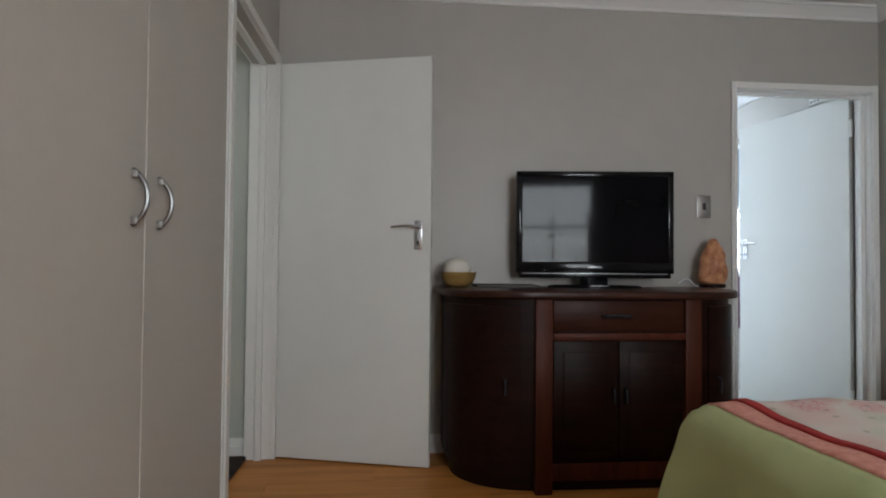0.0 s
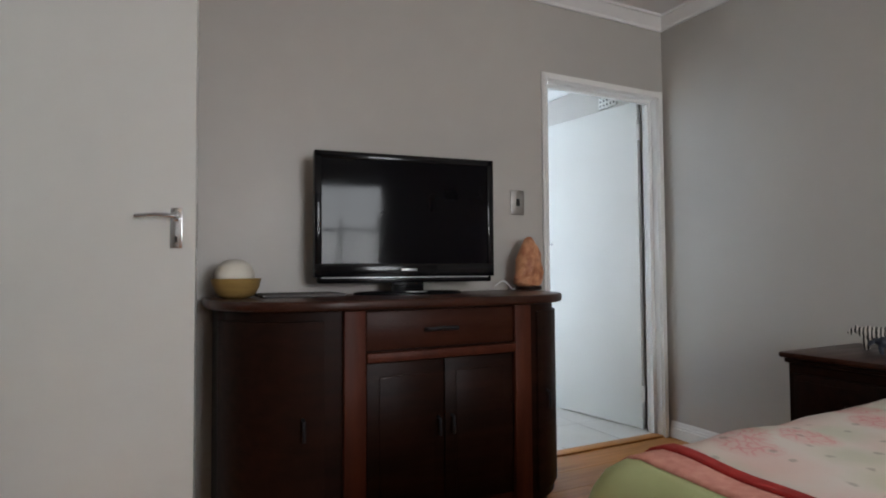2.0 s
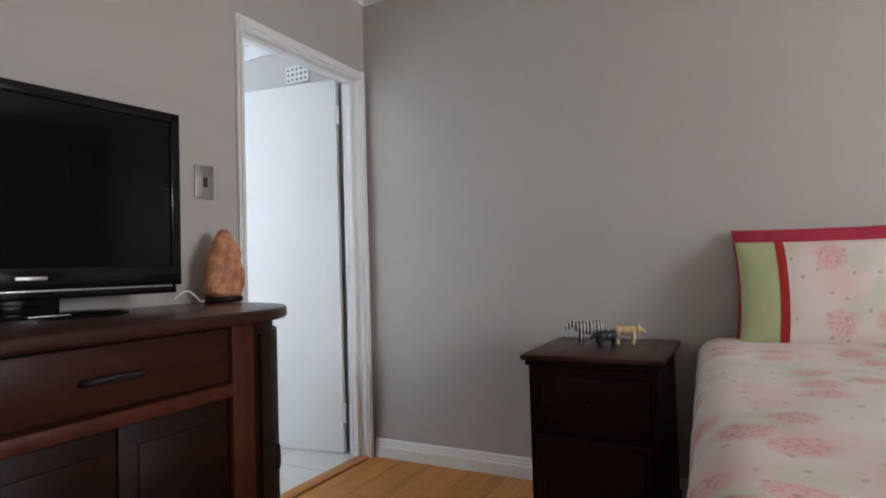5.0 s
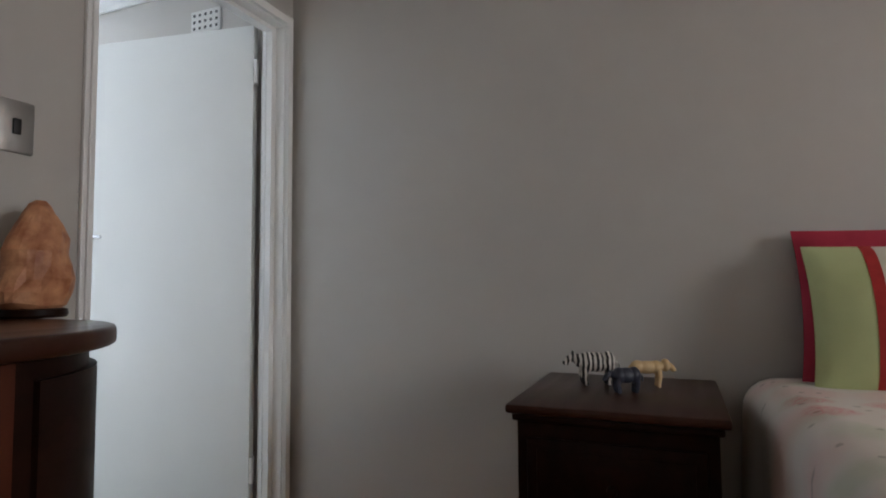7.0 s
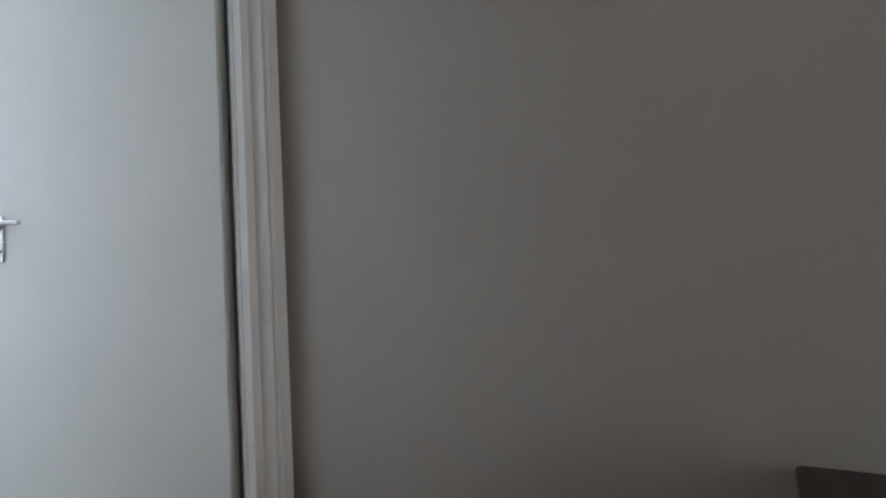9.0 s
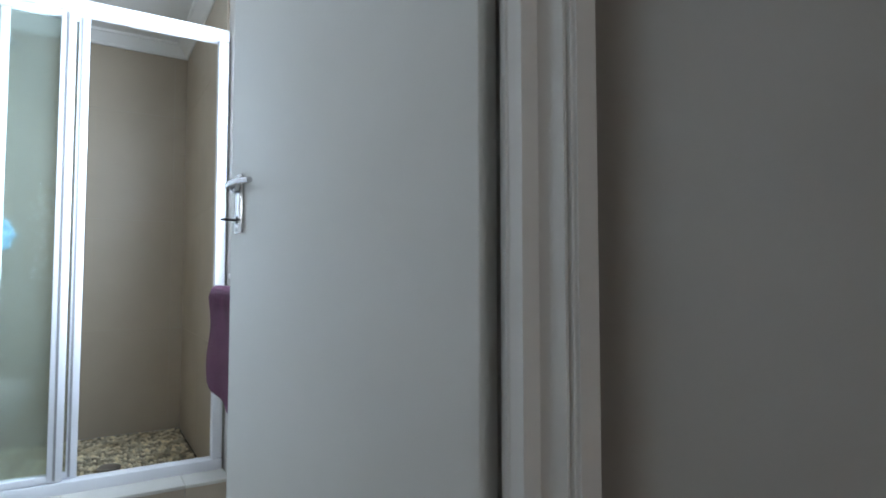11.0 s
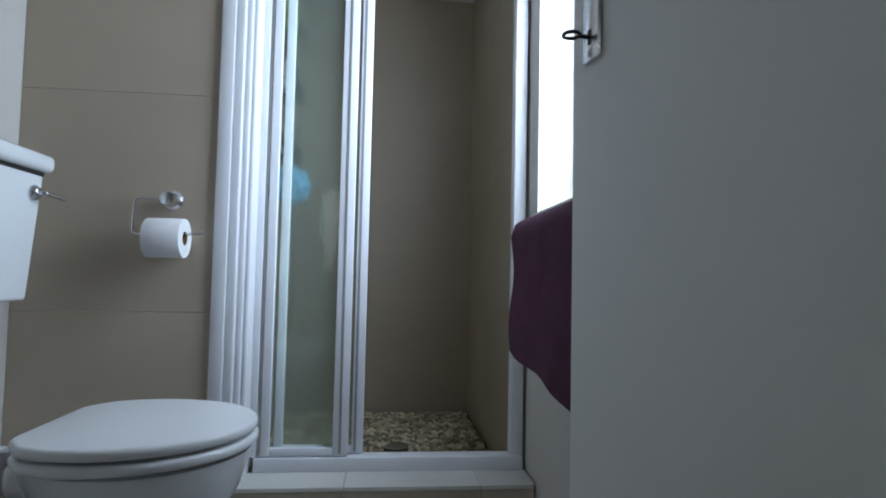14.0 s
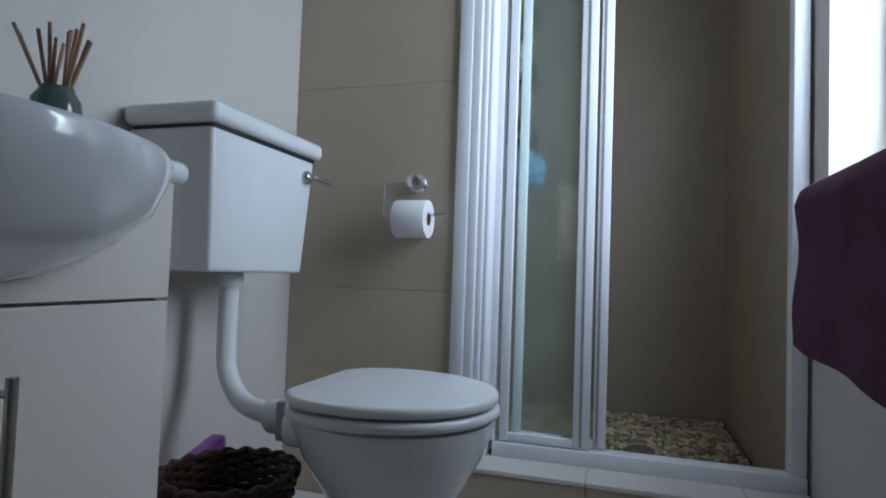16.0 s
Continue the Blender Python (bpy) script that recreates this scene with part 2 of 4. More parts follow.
    c = over(c, (0.74, 0.44, 0.40), blob(scale * 0.8, (0.52, 0.61, 0), 0.22, 0.55, False), 0.45)
    c = over(c, (0.66, 0.17, 0.18), blob(scale, (0, 0, 0), 0.30, 0.44, True), 0.72)
    c = over(c, (0.16, 0.13, 0.08), blob(scale * 2.3, (0.7, 0.2, 0), 0.17, 0.22, False), 0.4)
    l.new(c, p.inputs["Base Color"])
    return m


M_zebra = mat_zebra()
M_floral = mat_floral("rose_print_cotton", 5.6, False)
M_floralp = mat_floral("rose_print_pillow", 6.0, True)


# ---- mesh helpers ----
def mesh_ob(name, bm, mat, smooth=False):
    me = bpy.data.meshes.new(name)
    if smooth:
        for f in bm.faces:
            f.smooth = True
    bm.to_mesh(me)
    bm.free()
    me.materials.append(mat)
    ob = new(name, me)
    if smooth:
        me.set_sharp_from_angle(angle=radians(40))
    return ob


def part(name, bm, mat, parent, label="", smooth=True):
    ob = mesh_ob(name, bm, mat, smooth)
    ob.parent = parent
    if label:
        ob["label"] = label
    return ob


def thing(name, m, label, category, group="", kind=""):
    e = new(name)
    e.matrix_world = m
    return tagged(e, label, category, group, kind)


def box(x0, y0, z0, x1, y1, z1, bevel=0.0, bm=None, seg=2):
    own = bmesh.new()
    g = bmesh.ops.create_cube(own, size=1)
    for v in g["verts"]:
        v.co = ((x0 + x1) / 2 + v.co.x * (x1 - x0), (y0 + y1) / 2 + v.co.y * (y1 - y0), (z0 + z1) / 2 + v.co.z * (z1 - z0))
    if bevel:
        bmesh.ops.bevel(own, geom=own.edges[:], offset=bevel, segments=seg, affect="EDGES", profile=0.5)
    return join(bm, own)


def join(bm, own):
    if bm is None:
        return own
    me = bpy.data.meshes.new("tmp")
    own.to_mesh(me)
    own.free()
    bm.from_mesh(me)
    bpy.data.meshes.remove(me)
    return bm


def turned(bm, m):
    bm.transform(m)
    return bm


def lathe(profile, seg=24, sx=1.0, sy=1.0, bm=None, caps=True):
    own = bmesh.new()
    rings = []
    for r, z in profile:
        rings.append([own.verts.new((r * sx * math.cos(2 * math.pi * i / seg), r * sy * math.sin(2 * math.pi * i / seg), z)) for i in range(seg)])
    for a, b in zip(rings, rings[1:]):
        for i in range(seg):
            own.faces.new((a[i], a[(i + 1) % seg], b[(i + 1) % seg], b[i]))
    if caps:
        own.faces.new(rings[0][::-1])
        own.faces.new(rings[-1])
    bmesh.ops.recalc_face_normals(own, faces=own.faces[:])
    return join(bm, own)


def tube(points, r, seg=10, bm=None, r_end=None):
    own = bmesh.new()
    pts = [Vector(p) for p in points]
    rings = []
    side = None
    for i, p in enumerate(pts):
        d = (pts[min(i + 1, len(pts) - 1)] - pts[max(i - 1, 0)]).normalized()
        if side is None:
            side = d.orthogonal().normalized()
        side = (side - d * side.dot(d)).normalized()
        up = d.cross(side)
        rad = r if r_end is None else r + (r_end - r) * i / (len(pts) - 1)
        rings.append([own.verts.new(p + (side * math.cos(2 * math.pi * k / seg) + up * math.sin(2 * math.pi * k / seg)) * rad) for k in range(seg)])
    for a, b in zip(rings, rings[1:]):
        for k in range(seg):
            own.faces.new((a[k], a[(k + 1) % seg], b[(k + 1) % seg], b[k]))
    own.faces.new(rings[0][::-1])
    own.faces.new(rings[-1])
    bmesh.ops.recalc_face_normals(own, faces=own.faces[:])
    return join(bm, own)


def smooth_path(points, n=8):
    pts = [Vector(p) for p in points]
    out = []
    for i in range(len(pts) - 1):
        p0, p1, p2, p3 = pts[max(i - 1, 0)], pts[i], pts[i + 1], pts[min(i + 2, len(pts) - 1)]
        for k in range(n):
            t = k / n
            out.append(0.5 * (2 * p1 + (p2 - p0) * t + (2 * p0 - 5 * p1 + 4 * p2 - p3) * t * t + (3 * p1 - p0 - 3 * p2 + p3) * t ** 3))
    return out + [pts[-1]]


def prism(outline, z0, z1, bevel=0.0, bm=None):
    """An upright solid over a plan outline."""
    own = bmesh.new()
    lo = [own.verts.new((x, y, z0)) for x, y in outline]
    hi = [own.verts.new((x, y, z1)) for x, y in outline]
    k = len(outline)
    own.faces.new(lo[::-1])
    own.faces.new(hi)
    for i in range(k):
        own.faces.new((lo[i], lo[(i + 1) % k], hi[(i + 1) % k], hi[i]))
    bmesh.ops.recalc_face_normals(own, faces=own.faces[:])
    if bevel:
        ring = [e for e in own.edges if abs(e.verts[0].co.z - e.verts[1].co.z) < 1e-6]
        bmesh.ops.bevel(own, geom=ring, offset=bevel, segments=3, affect="EDGES", profile=0.5)
    return join(bm, own)


def ellipsoid(c, r, bm=None, seg=14, rot=None):
    own = bmesh.new()
    bmesh.ops.create_uvsphere(own, u_segments=seg, v_segments=seg // 2 + 2, radius=1)
    own.transform(Matrix.Translation(c) @ (rot or Matrix()) @ Matrix.Diagonal((*r, 1)))
    return join(bm, own)


def structure(name, boxes, mat, label, category):
    bm = None
    for b in boxes:
        bm = box(*b, bm=bm)
    return tagged(mesh_ob(name, bm, mat), label, category, kind="structure")


def extrude_profile(profile, a, b, up=Vector((0, 0, 1)), out=None):
    """A moulding: profile points (out, up) swept from a to b."""
    own = bmesh.new()
    a, b = Vector(a), Vector(b)
    ends = [[own.verts.new(q + out * o + up * u) for o, u in profile] for q in (a, b)]
    k = len(profile)
    for i in range(k):
        own.faces.new((ends[0][i], ends[0][(i + 1) % k], ends[1][(i + 1) % k], ends[1][i]))
    own.faces.new(ends[0][::-1])
    own.faces.new(ends[1])
    bmesh.ops.recalc_face_normals(own, faces=own.faces[:])
    return own


# ---- plan ----
XE, YN, XW, YS = 2.81, 3.40, -0.60, -1.60
WT = 0.12
YB = YN + WT
CEIL, BCEIL = 2.50, 2.37
XBW, YT, YSH = 1.30, 5.39, 6.75
DB0, DB1 = 1.93, 2.768

# ---- structure ----
structure("wall_north", [(-2.0, YN, 0, DB0, YB, CEIL + .1), (DB1, YN, 0, XE + .24, YB, CEIL + .1), (DB0, YN, 2.02, DB1, YB, CEIL + .1)], M_wall, "greige painted wall with a doorway to the bathroom", "wall")
structure("wall_east", [(XE, YS - .12, 0, XE + .24, YN, CEIL + .1)], M_wall, "plain greige painted bedroom wall behind the bed", "wall")
structure("wall_south", [(-1.27, YS - .12, 0, 0.55, YS, CEIL + .1), (1.55, YS - .12, 0, XE, YS, CEIL + .1), (.55, YS - .12, 0, 1.55, YS, .95), (.55, YS - .12, 2.1, 1.55, YS, CEIL + .1)], M_wall, "greige painted bedroom wall with a window", "wall")
structure("wall_west", [(XW - WT, 2.2, 0, XW, 2.50, CEIL + .1), (XW - WT, 3.345, 0, XW, YN, CEIL + .1), (XW - WT, 2.5, 2.03, XW, 3.345, CEIL + .1), (-1.27, YS, 0, -1.15, 2.2, CEIL + .1), (-1.15, 2.2, 0, XW - WT, 2.3, CEIL + .1)], M_wall, "greige painted wall with an open doorway to the passage", "wall")
structure("wall_passage", [(-2.12, 2.08, 0, -2.0, YB, CEIL + .1), (-2.0, 2.08, 0, -1.27, 2.2, CEIL + .1)], M_hall, "pale green-grey passage wall", "wall")
structure("passage_lining", [(-1.98, YN - .008, 0, XW - WT - .01, YN - .001, CEIL)], M_hall, "pale green-grey painted passage wall face", "wall")
structure("ceiling_bedroom", [(-2.1, YS - .1, CEIL, XE, YN, CEIL + .08)], M_ceil, "white painted bedroom ceiling", "ceiling")
structure("ceiling_bathroom", [(XBW, YB, BCEIL, XE, YSH, BCEIL + .08)], M_ceil, "white painted bathroom ceiling", "ceiling")
structure("floor_base", [(-2.1, YS, -.12, XE, YB - .06, -.012)], M_sub, "dark underlay below the laminate floor", "floor")
structure("bathroom_floor_base", [(XBW, YB - .06, -.12, XE, YSH + .1, -.008)], M_grout, "pale grout bed below the bathroom tiles", "floor")
structure("wall_bathroom_west", [(XBW - WT, YB, 0, XBW, YSH + .12, CEIL)], M_bathwall, "plain off-white bathroom wall behind the cistern", "wall")
structure("wall_bathroom_partition", [(XBW, YT + .002, 0, 1.85, YSH, BCEIL)], M_grout, "solid partition beside the shower", "wall")
structure("wall_bathroom_east", [(XE + .008, YB, 0, XE + .24, 4.66, CEIL), (XE + .008, 5.38, 0, XE + .24, YSH + .12, CEIL), (XE + .008, 4.66, 0, XE + .24, 5.38, .95), (XE + .008, 4.66, 2.04, XE + .24, 5.38, CEIL)], M_bathwall, "off-white bathroom wall with a window", "wall")
structure("wall_shower_back", [(XBW, YSH + .002, 0, XE + .01, YSH + .12, CEIL)], M_grout, "shower back wall below its tiles", "wall")
structure("shower_step", [(1.852, YT - .02, 0, XE + .005, 5.56, .155)], M_grout, "raised shower kerb core", "step")

# cornices
COR = [(0, 0), (0, -.075), (.012, -.075), (.018, -.06), (.045, -.03), (.058, -.016), (.07, -.014), (.07, 0)]
for nm, a, b, o, zc in (("cornice_north", (XW, YN, 0), (XE, YN, 0), (0, -1, 0), CEIL), ("cornice_east", (XE, YS, 0), (XE, YN, 0), (-1, 0, 0), CEIL),
                        ("cornice_west", (XW, 2.3, 0), (XW, YN, 0), (1, 0, 0), CEIL), ("cornice_south", (-1.1, YS, 0), (XE, YS, 0), (0, 1, 0), CEIL),
                        ("cornice_shower", (1.86, YSH - .005, 0), (XE, YSH - .005, 0), (0, -1, 0), BCEIL), ("cornice_bathroom_east", (XE, YB, 0), (XE, YSH, 0), (-1, 0, 0), BCEIL),
                        ("cornice_bathroom_west", (XBW, YB, 0), (XBW, YT, 0), (1, 0, 0), BCEIL), ("cornice_bathroom_north", (XBW, YT - .005, 0), (1.86, YT - .005, 0), (0, -1, 0), BCEIL)):
    bm = extrude_profile(COR, Vector(a) + Vector((0, 0, zc)), Vector(b) + Vector((0, 0, zc)), out=Vector(o))
    tagged(mesh_ob(nm, bm, M_ceil), "white coved plaster cornice below the ceiling", "cornice", kind="structure")

# baseboards
BASE = [(0, 0), (.018, 0), (.018, .055), (.013, .06), (.013, .07), (.010, .075), (.010, .083), (.006, .095), (0, .095)]
for nm, a, b, o in (("baseboard_east", (XE, YS, 0), (XE, YN - .025, 0), (-1, 0, 0)), ("baseboard_north", (XW + .02, YN, 0), (1.90, YN, 0), (0, -1, 0)),
                    ("baseboard_passage", (-1.98, YN - .009, 0), (XW - WT - .02, YN - .009, 0), (0, -1, 0)), ("baseboard_south", (-1.1, YS, 0), (XE, YS, 0), (0, 1, 0))):
    tagged(mesh_ob(nm, extrude_profile(BASE, a, b, out=Vector(o)), M_trim), "white moulded skirting board", "skirting board", kind="structure")


def door_frame(name, axis, u0, u1, v, depth, top, outer0, outer1, outer_top):
    """A stepped steel door frame; axis x: the wall runs along x, its room face at v, facing -y; axis y: along y, facing +x."""
    bm = None
    s = -1 if axis == "x" else 1

    def put(ua, va, za, ub, vb, zb, bev=.003):
        nonlocal bm
        va, vb = v + s * va, v + s * vb
        lo, hi = min(va, vb), max(va, vb)
        bm = box(ua, lo, za, ub, hi, zb, bev, bm) if axis == "x" else box(lo, ua, za, hi, ub, zb, bev, bm)

    j = .006
    put(outer0, 0, 0, u0 + j, .014, outer_top)
    put(outer1, 0, 0, u1 - j, .014, outer_top)
    put(u0 + j, 0, top - j, u1 - j, .014, outer_top)
    put(outer0 + .012, .013, 0, u0 + .008, .022, outer_top - .012)
    put(outer1 - .012, .013, 0, u1 - .008, .022, outer_top - .012)
    put(u0 + .008, .013, top - .008, u1 - .008, .022, outer_top - .012)
    put(u0, .001, 0, u0 + .012, -depth, top)
    put(u1, .001, 0, u1 - .008, -depth, top)
    put(u0, .001, top - .012, u1, -depth, top)
    put(u0 + .01, -.045, 0, u0 + .026, -.075, top - .01)
    put(u1 - .01, -.045, 0, u1 - .03, -.075, top - .01)
    put(u0 + .03, -.045, top - .03, u1 - .03, -.075, top - .01)
    return tagged(mesh_ob(name, bm, M_trim), "white painted stepped steel door frame", "door frame", kind="structure")


door_frame("door_frame_bathroom", "x", DB0, DB1, YN, WT - .006, 2.02, 1.910, 2.792, 2.050)
door_frame("door_frame_passage", "y", 2.50, 3.345, XW, WT + .012, 2.045, 2.45, 3.393, 2.09)


def lever_set(parent, m, keyed):
    """Lever on a long backplate; local x runs along the leaf, z up, -y out of the face."""
    plate = part("backplate", turned(box(-.021, -.008, -.072, .021, 0, .072, .004), m), M_chrome, parent, "satin chrome backplate")
    bm = tube(smooth_path([(0, -.005, .04), (0, -.026, .04), (-.012, -.034, .041), (-.06, -.035, .045), (-.13, -.03, .040)], 6), .010, 10, r_end=.007)
    part("lever", turned(bm, m), M_chrome, plate, "curved chrome lever")
    part("rose", turned(lathe([(.016, 0), (.016, .012), (.012, .016)], 16), m @ Matrix.Translation((0, -.007, .04)) @ Matrix.Rotation(radians(90), 4, "X")), M_chrome, plate)
    part("keyhole", turned(box(-.004, -.0095, -.05, .004, -.007, -.03, .001), m), M_black, plate, "dark keyhole")
    for z in (.062, -.062):
        part("screw", turned(lathe([(.0045, 0), (.0045, .0015), (.003, .002)], 10), m @ Matrix.Translation((0, -.0078, z)) @ Matrix.Rotation(radians(90), 4, "X")), M_nickel, plate)
    if keyed:
        bm = tube([(0, -.008, -.04), (0, -.024, -.04)], .003, 8)
        ring = [(.011 * math.cos(a), -.034 + .011 * math.sin(a), -.04) for a in [i * math.pi / 8 for i in range(17)]]
        bm = tube(ring, .0025, 6, bm)
        part("key", turned(bm, m), M_caddy, plate, "dark steel key in the lock")


def door_leaf(name, hinge, free, hinge_side, width, handle_z, label, keyed):
    """Flush leaf; local +x from hinge to free edge, face towards -y."""
    h, f = Vector((*hinge, 0)), Vector((*free, 0))
    d = (f - h).normalized()
    rz = math.atan2(d.y, d.x)
    e = thing(name, Matrix.Translation(h) @ Matrix.Rotation(rz, 4, "Z"), label, "door", kind="structure")
    s = hinge_side
    part("leaf", box(0, min(0, s * .034), .008, width, max(0, s * .034), 2.037, .002), M_door, e, smooth=False)
    face = Matrix.Translation((width - .062, 0, handle_z)) if s > 0 else Matrix.Translation((width - .062, 0, handle_z)) @ Matrix.Rotation(math.pi, 4, "Z") @ Matrix.Diagonal((-1, 1, 1, 1))
    lever_set(e, face, keyed)
    back = Matrix.Translation((width - .062, s * .04, handle_z)) @ (Matrix.Rotation(math.pi, 4, "Z") @ Matrix.Diagonal((-1, 1, 1, 1)) if s > 0 else Matrix())
    lever_set(e, back, False)
    part("latch_plate", box(width - .001, min(s * .008, s * .027), handle_z - .07, width + .002, max(s * .008, s * .027), handle_z + .09, .0005), M_nickel, e)
    for z in (.22, 1.84):
        part("hinge", turned(lathe([(.007, -.05), (.007, .05)], 10), Matrix.Translation((-.010, s * .006, z))), M_trim, e)
        part("hinge_leaf", box(-.006, s * .004, z - .05, .0015, s * .031, z + .05) if s > 0 else box(-.006, s * .031, z - .05, .0015, s * .004, z + .05), M_trim, e)
    return e


door_leaf("door_passage", (-.578, 3.350), (.196, 3.140), 1, .803, 1.145, "white flush door open against the wall with chrome lever", False)
door_leaf("door_bathroom", (2.748, 3.549), (2.615, 4.445), -1, .90, 1.128, "white flush bathroom door standing open with key in lock", True)

# threshold
tagged(mesh_ob("threshold", box(DB0 + .012, YN - .012, -.01, DB1 - .012, YN + .06, .010, .004), M_plank, True), "oak threshold strip at the bathroom door", "threshold", kind="structure")

# switch
sw = thing("light_switch", Matrix.Translation((1.747, YN, 1.337)), "brushed metal light switch plate with dark rocker on wall", "light switch")
part("plate", box(-.041, -.008, -.063, .041, 0, .063, .003), M_nickel, sw)
part("rocker", box(-.009, -.013, -.019, .009, -.007, .019, .002), M_black, sw, "dark rocker")


# ---- bedroom: wardrobe ----
def wardrobe():
    e = thing("wardrobe", Matrix.Translation((-.52, 0, 0)), "tall cream laminate wardrobe with bow handles", "wardrobe")
    part("carcass", box(-.62, .2, .002, -.02, 2.2, CEIL - .01, .002), M_ward, e, smooth=False)
    for y0, y1 in ((.202, .92), (.924, 1.608), (1.612, 2.198)):
        d = part("door", box(-.019, y0, .08, 0, y1, CEIL - .02, .0015), M_ward, e, smooth=False)
        y = {0.202: .86, .924: 1.545, 1.612: 1.675}[y0]
        part("handle", tube(smooth_path([(0, y, 1.083), (.012, y, 1.092), (.026, y, 1.114), (.031, y, 1.14), (.026, y, 1.166), (.012, y, 1.188), (0, y, 1.197)], 5), .0055, 8), M_bow, d, "dark nickel bow handle")
        for z in (1.092, 1.188):
            part("handle_foot", box(0, y - .006, z - .008, .013, y + .006, z + .008, .002), M_nickel, d)
    return e


wardrobe()

# ---- bedroom: sideboard ----
def half_round(x0, x1, xa, xb, yb, ys, yf, n=10):
    """Plan with a flat front from xa to xb at yf and curved ends that meet the sides at ys."""
    pts = [(x0, yb)]
    for i in range(n + 1):
        a = math.pi / 2 * i / n
        pts.append((xa - (xa - x0) * math.cos(a), ys - (ys - yf) * math.sin(a)))
    for i in range(n + 1):
        a = math.pi / 2 * (1 - i / n)
        pts.append((xb + (x1 - xb) * math.cos(a), ys - (ys - yf) * math.sin(a)))
    return pts + [(x1, yb)]


def sideboard():
    e = thing("sideboard", Matrix(), "dark mahogany sideboard with curved ends and a drawer", "sideboard")
    part("top", prism(half_round(.235, 1.715, .66, 1.38, 3.375, 3.14, 2.77), .855, .889, .009), M_top, e, "polished mahogany top")
    part("body", prism(half_round(.275, 1.675, .645, 1.395, 3.37, 3.14, 2.822), .07, .853), M_dark, e)
    part("plinth", prism(half_round(.30, 1.65, .66, 1.38, 3.36, 3.15, 2.85), .0, .068), M_dark, e)
    for xa, xb in ((.642, .718), (1.326, 1.40)):
        part("pilaster", box(xa, 2.796, .0, xb, 2.83, .853, .003), M_red, e, "reddish mahogany upright")
    dr = part("drawer", box(.722, 2.806, .712, 1.322, 2.83, .848, .004), M_drawer, e)
    bm = tube(smooth_path([(.945, 2.802, .776), (.948, 2.787, .778), (.965, 2.779, .779), (1.0, 2.778, .781), (1.05, 2.779, .779), (1.067, 2.787, .778), (1.07, 2.802, .776)], 4), .0075, 8)
    part("handle", bm, M_caddy, dr, "dark bronze pull")
    part("rail", box(.72, 2.786, .672, 1.324, 2.83, .706, .006), M_red, e, "reddish lip below the drawer")
    for xa, xb, xh in ((.724, 1.021, .995), (1.024, 1.32, 1.05)):
        d = part("door", box(xa, 2.81, .135, xb, 2.83, .668, .004), M_dark, e)
        part("panel", box(xa + .045, 2.806, .18, xb - .045, 2.812, .62, .003), M_dark, d)
        bm = tube([(xh, 2.808, .46), (xh, 2.79, .455), (xh, 2.786, .42), (xh, 2.788, .395)], .006, 8)
        part("handle", bm, M_caddy, d, "dark bronze drop pull")
    part("apron", box(.72, 2.815, .05, 1.324, 2.83, .13, .004), M_red, e)
    # curved side doors
    for s, xc in ((-1, .645), (1, 1.395)):
        own = bmesh.new()
        rows = []
        for i in range(9):
            a = math.radians(12 + 68 * i / 8)
            rx, ry = (.384 if s < 0 else .294), .328
            x, y = xc + s * rx * math.cos(a), 3.14 - ry * math.sin(a)
            rows.append([own.verts.new((x, y, z)) for z in (.11, .82)])
        for a, b in zip(rows, rows[1:]):
            own.faces.new((a[0], b[0], b[1], a[1]))
        bmesh.ops.recalc_face_normals(own, faces=own.faces[:])
        bmesh.ops.solidify(own, geom=own.faces[:], thickness=-.012 if s < 0 else .012)
        d = part("curved_door", own, M_dark, e)
        a = math.radians(70)
        x, y = xc + s * (.394 if s < 0 else .304) * math.cos(a), 3.14 - .338 * math.sin(a)
        part("handle", tube([(x, y + .01, .50), (x, y - .012, .495), (x, y - .014, .45), (x, y - .01, .43)], .006, 8), M_caddy, d, "dark bronze drop pull")
    return e


sideboard()


def television():
    tl, tr = Vector((.648, 3.241, 0)), Vector((1.445, 3.150, 0))
    d = (tr - tl)
    w = d.length
    e = thing("television", Matrix.Translation((tl + tr) / 2 + Vector((0, 0, .889))) @ Matrix.Rotation(math.atan2(d.y, d.x), 4, "Z"), "black flat-screen television on a glossy stand on sideboard", "television")
    z0, z1 = .073, .598
    h = w / 2
    part("casing", box(-h, .0, z0, h, .05, z1, .006), M_tv, e)
    part("rear_bulge", box(-h * .7, .045, z0 + .06, h * .7, .085, z1 - .08, .015), M_black, e)
    part("lower_trim", box(-h * .97, -.006, z0 - .024, h * .97, .03, z0 + .001, .006), M_tv, e)
    bm = box(-h, -.012, z0, -h + .03, .002, z1, .004)
    bm = box(h - .03, -.012, z0, h, .002, z1, .004, bm)
    bm = box(-h, -.012, z1 - .03, h, .0015, z1, .004, bm)
    bm = box(-h, -.0125, z0, h, .0018, z0 + .058, .004, bm)
    part("bezel", bm, M_tv, e)
    part("screen", box(-h + .029, -.004, z0 + .056, h - .029, .0, z1 - .029), M_screen, e, smooth=False)
    part("brand_strip", box(-.035, -.0135, z0 + .026, .035, -.0115, z0 + .035, .0005), M_silver, e, "plain silver bar")
    part("chrome_edge", box(-h + .03, -.010, z0 - .004, h - .03, .002, z0 + .001, .001), M_silver, e)
    part("neck", box(-.07, .0, .012, .07, .035, z0 + .05, .006), M_tv, e)
    part("base", lathe([(.24, 0), (.24, .007), (.225, .013), (.1, .016)], 36, 1, .5), M_tv, e, "glossy oval base")
    part("base_badge", box(-.045, -.118, .011, .045, -.105, .0145, .001), M_silver, e)


television()


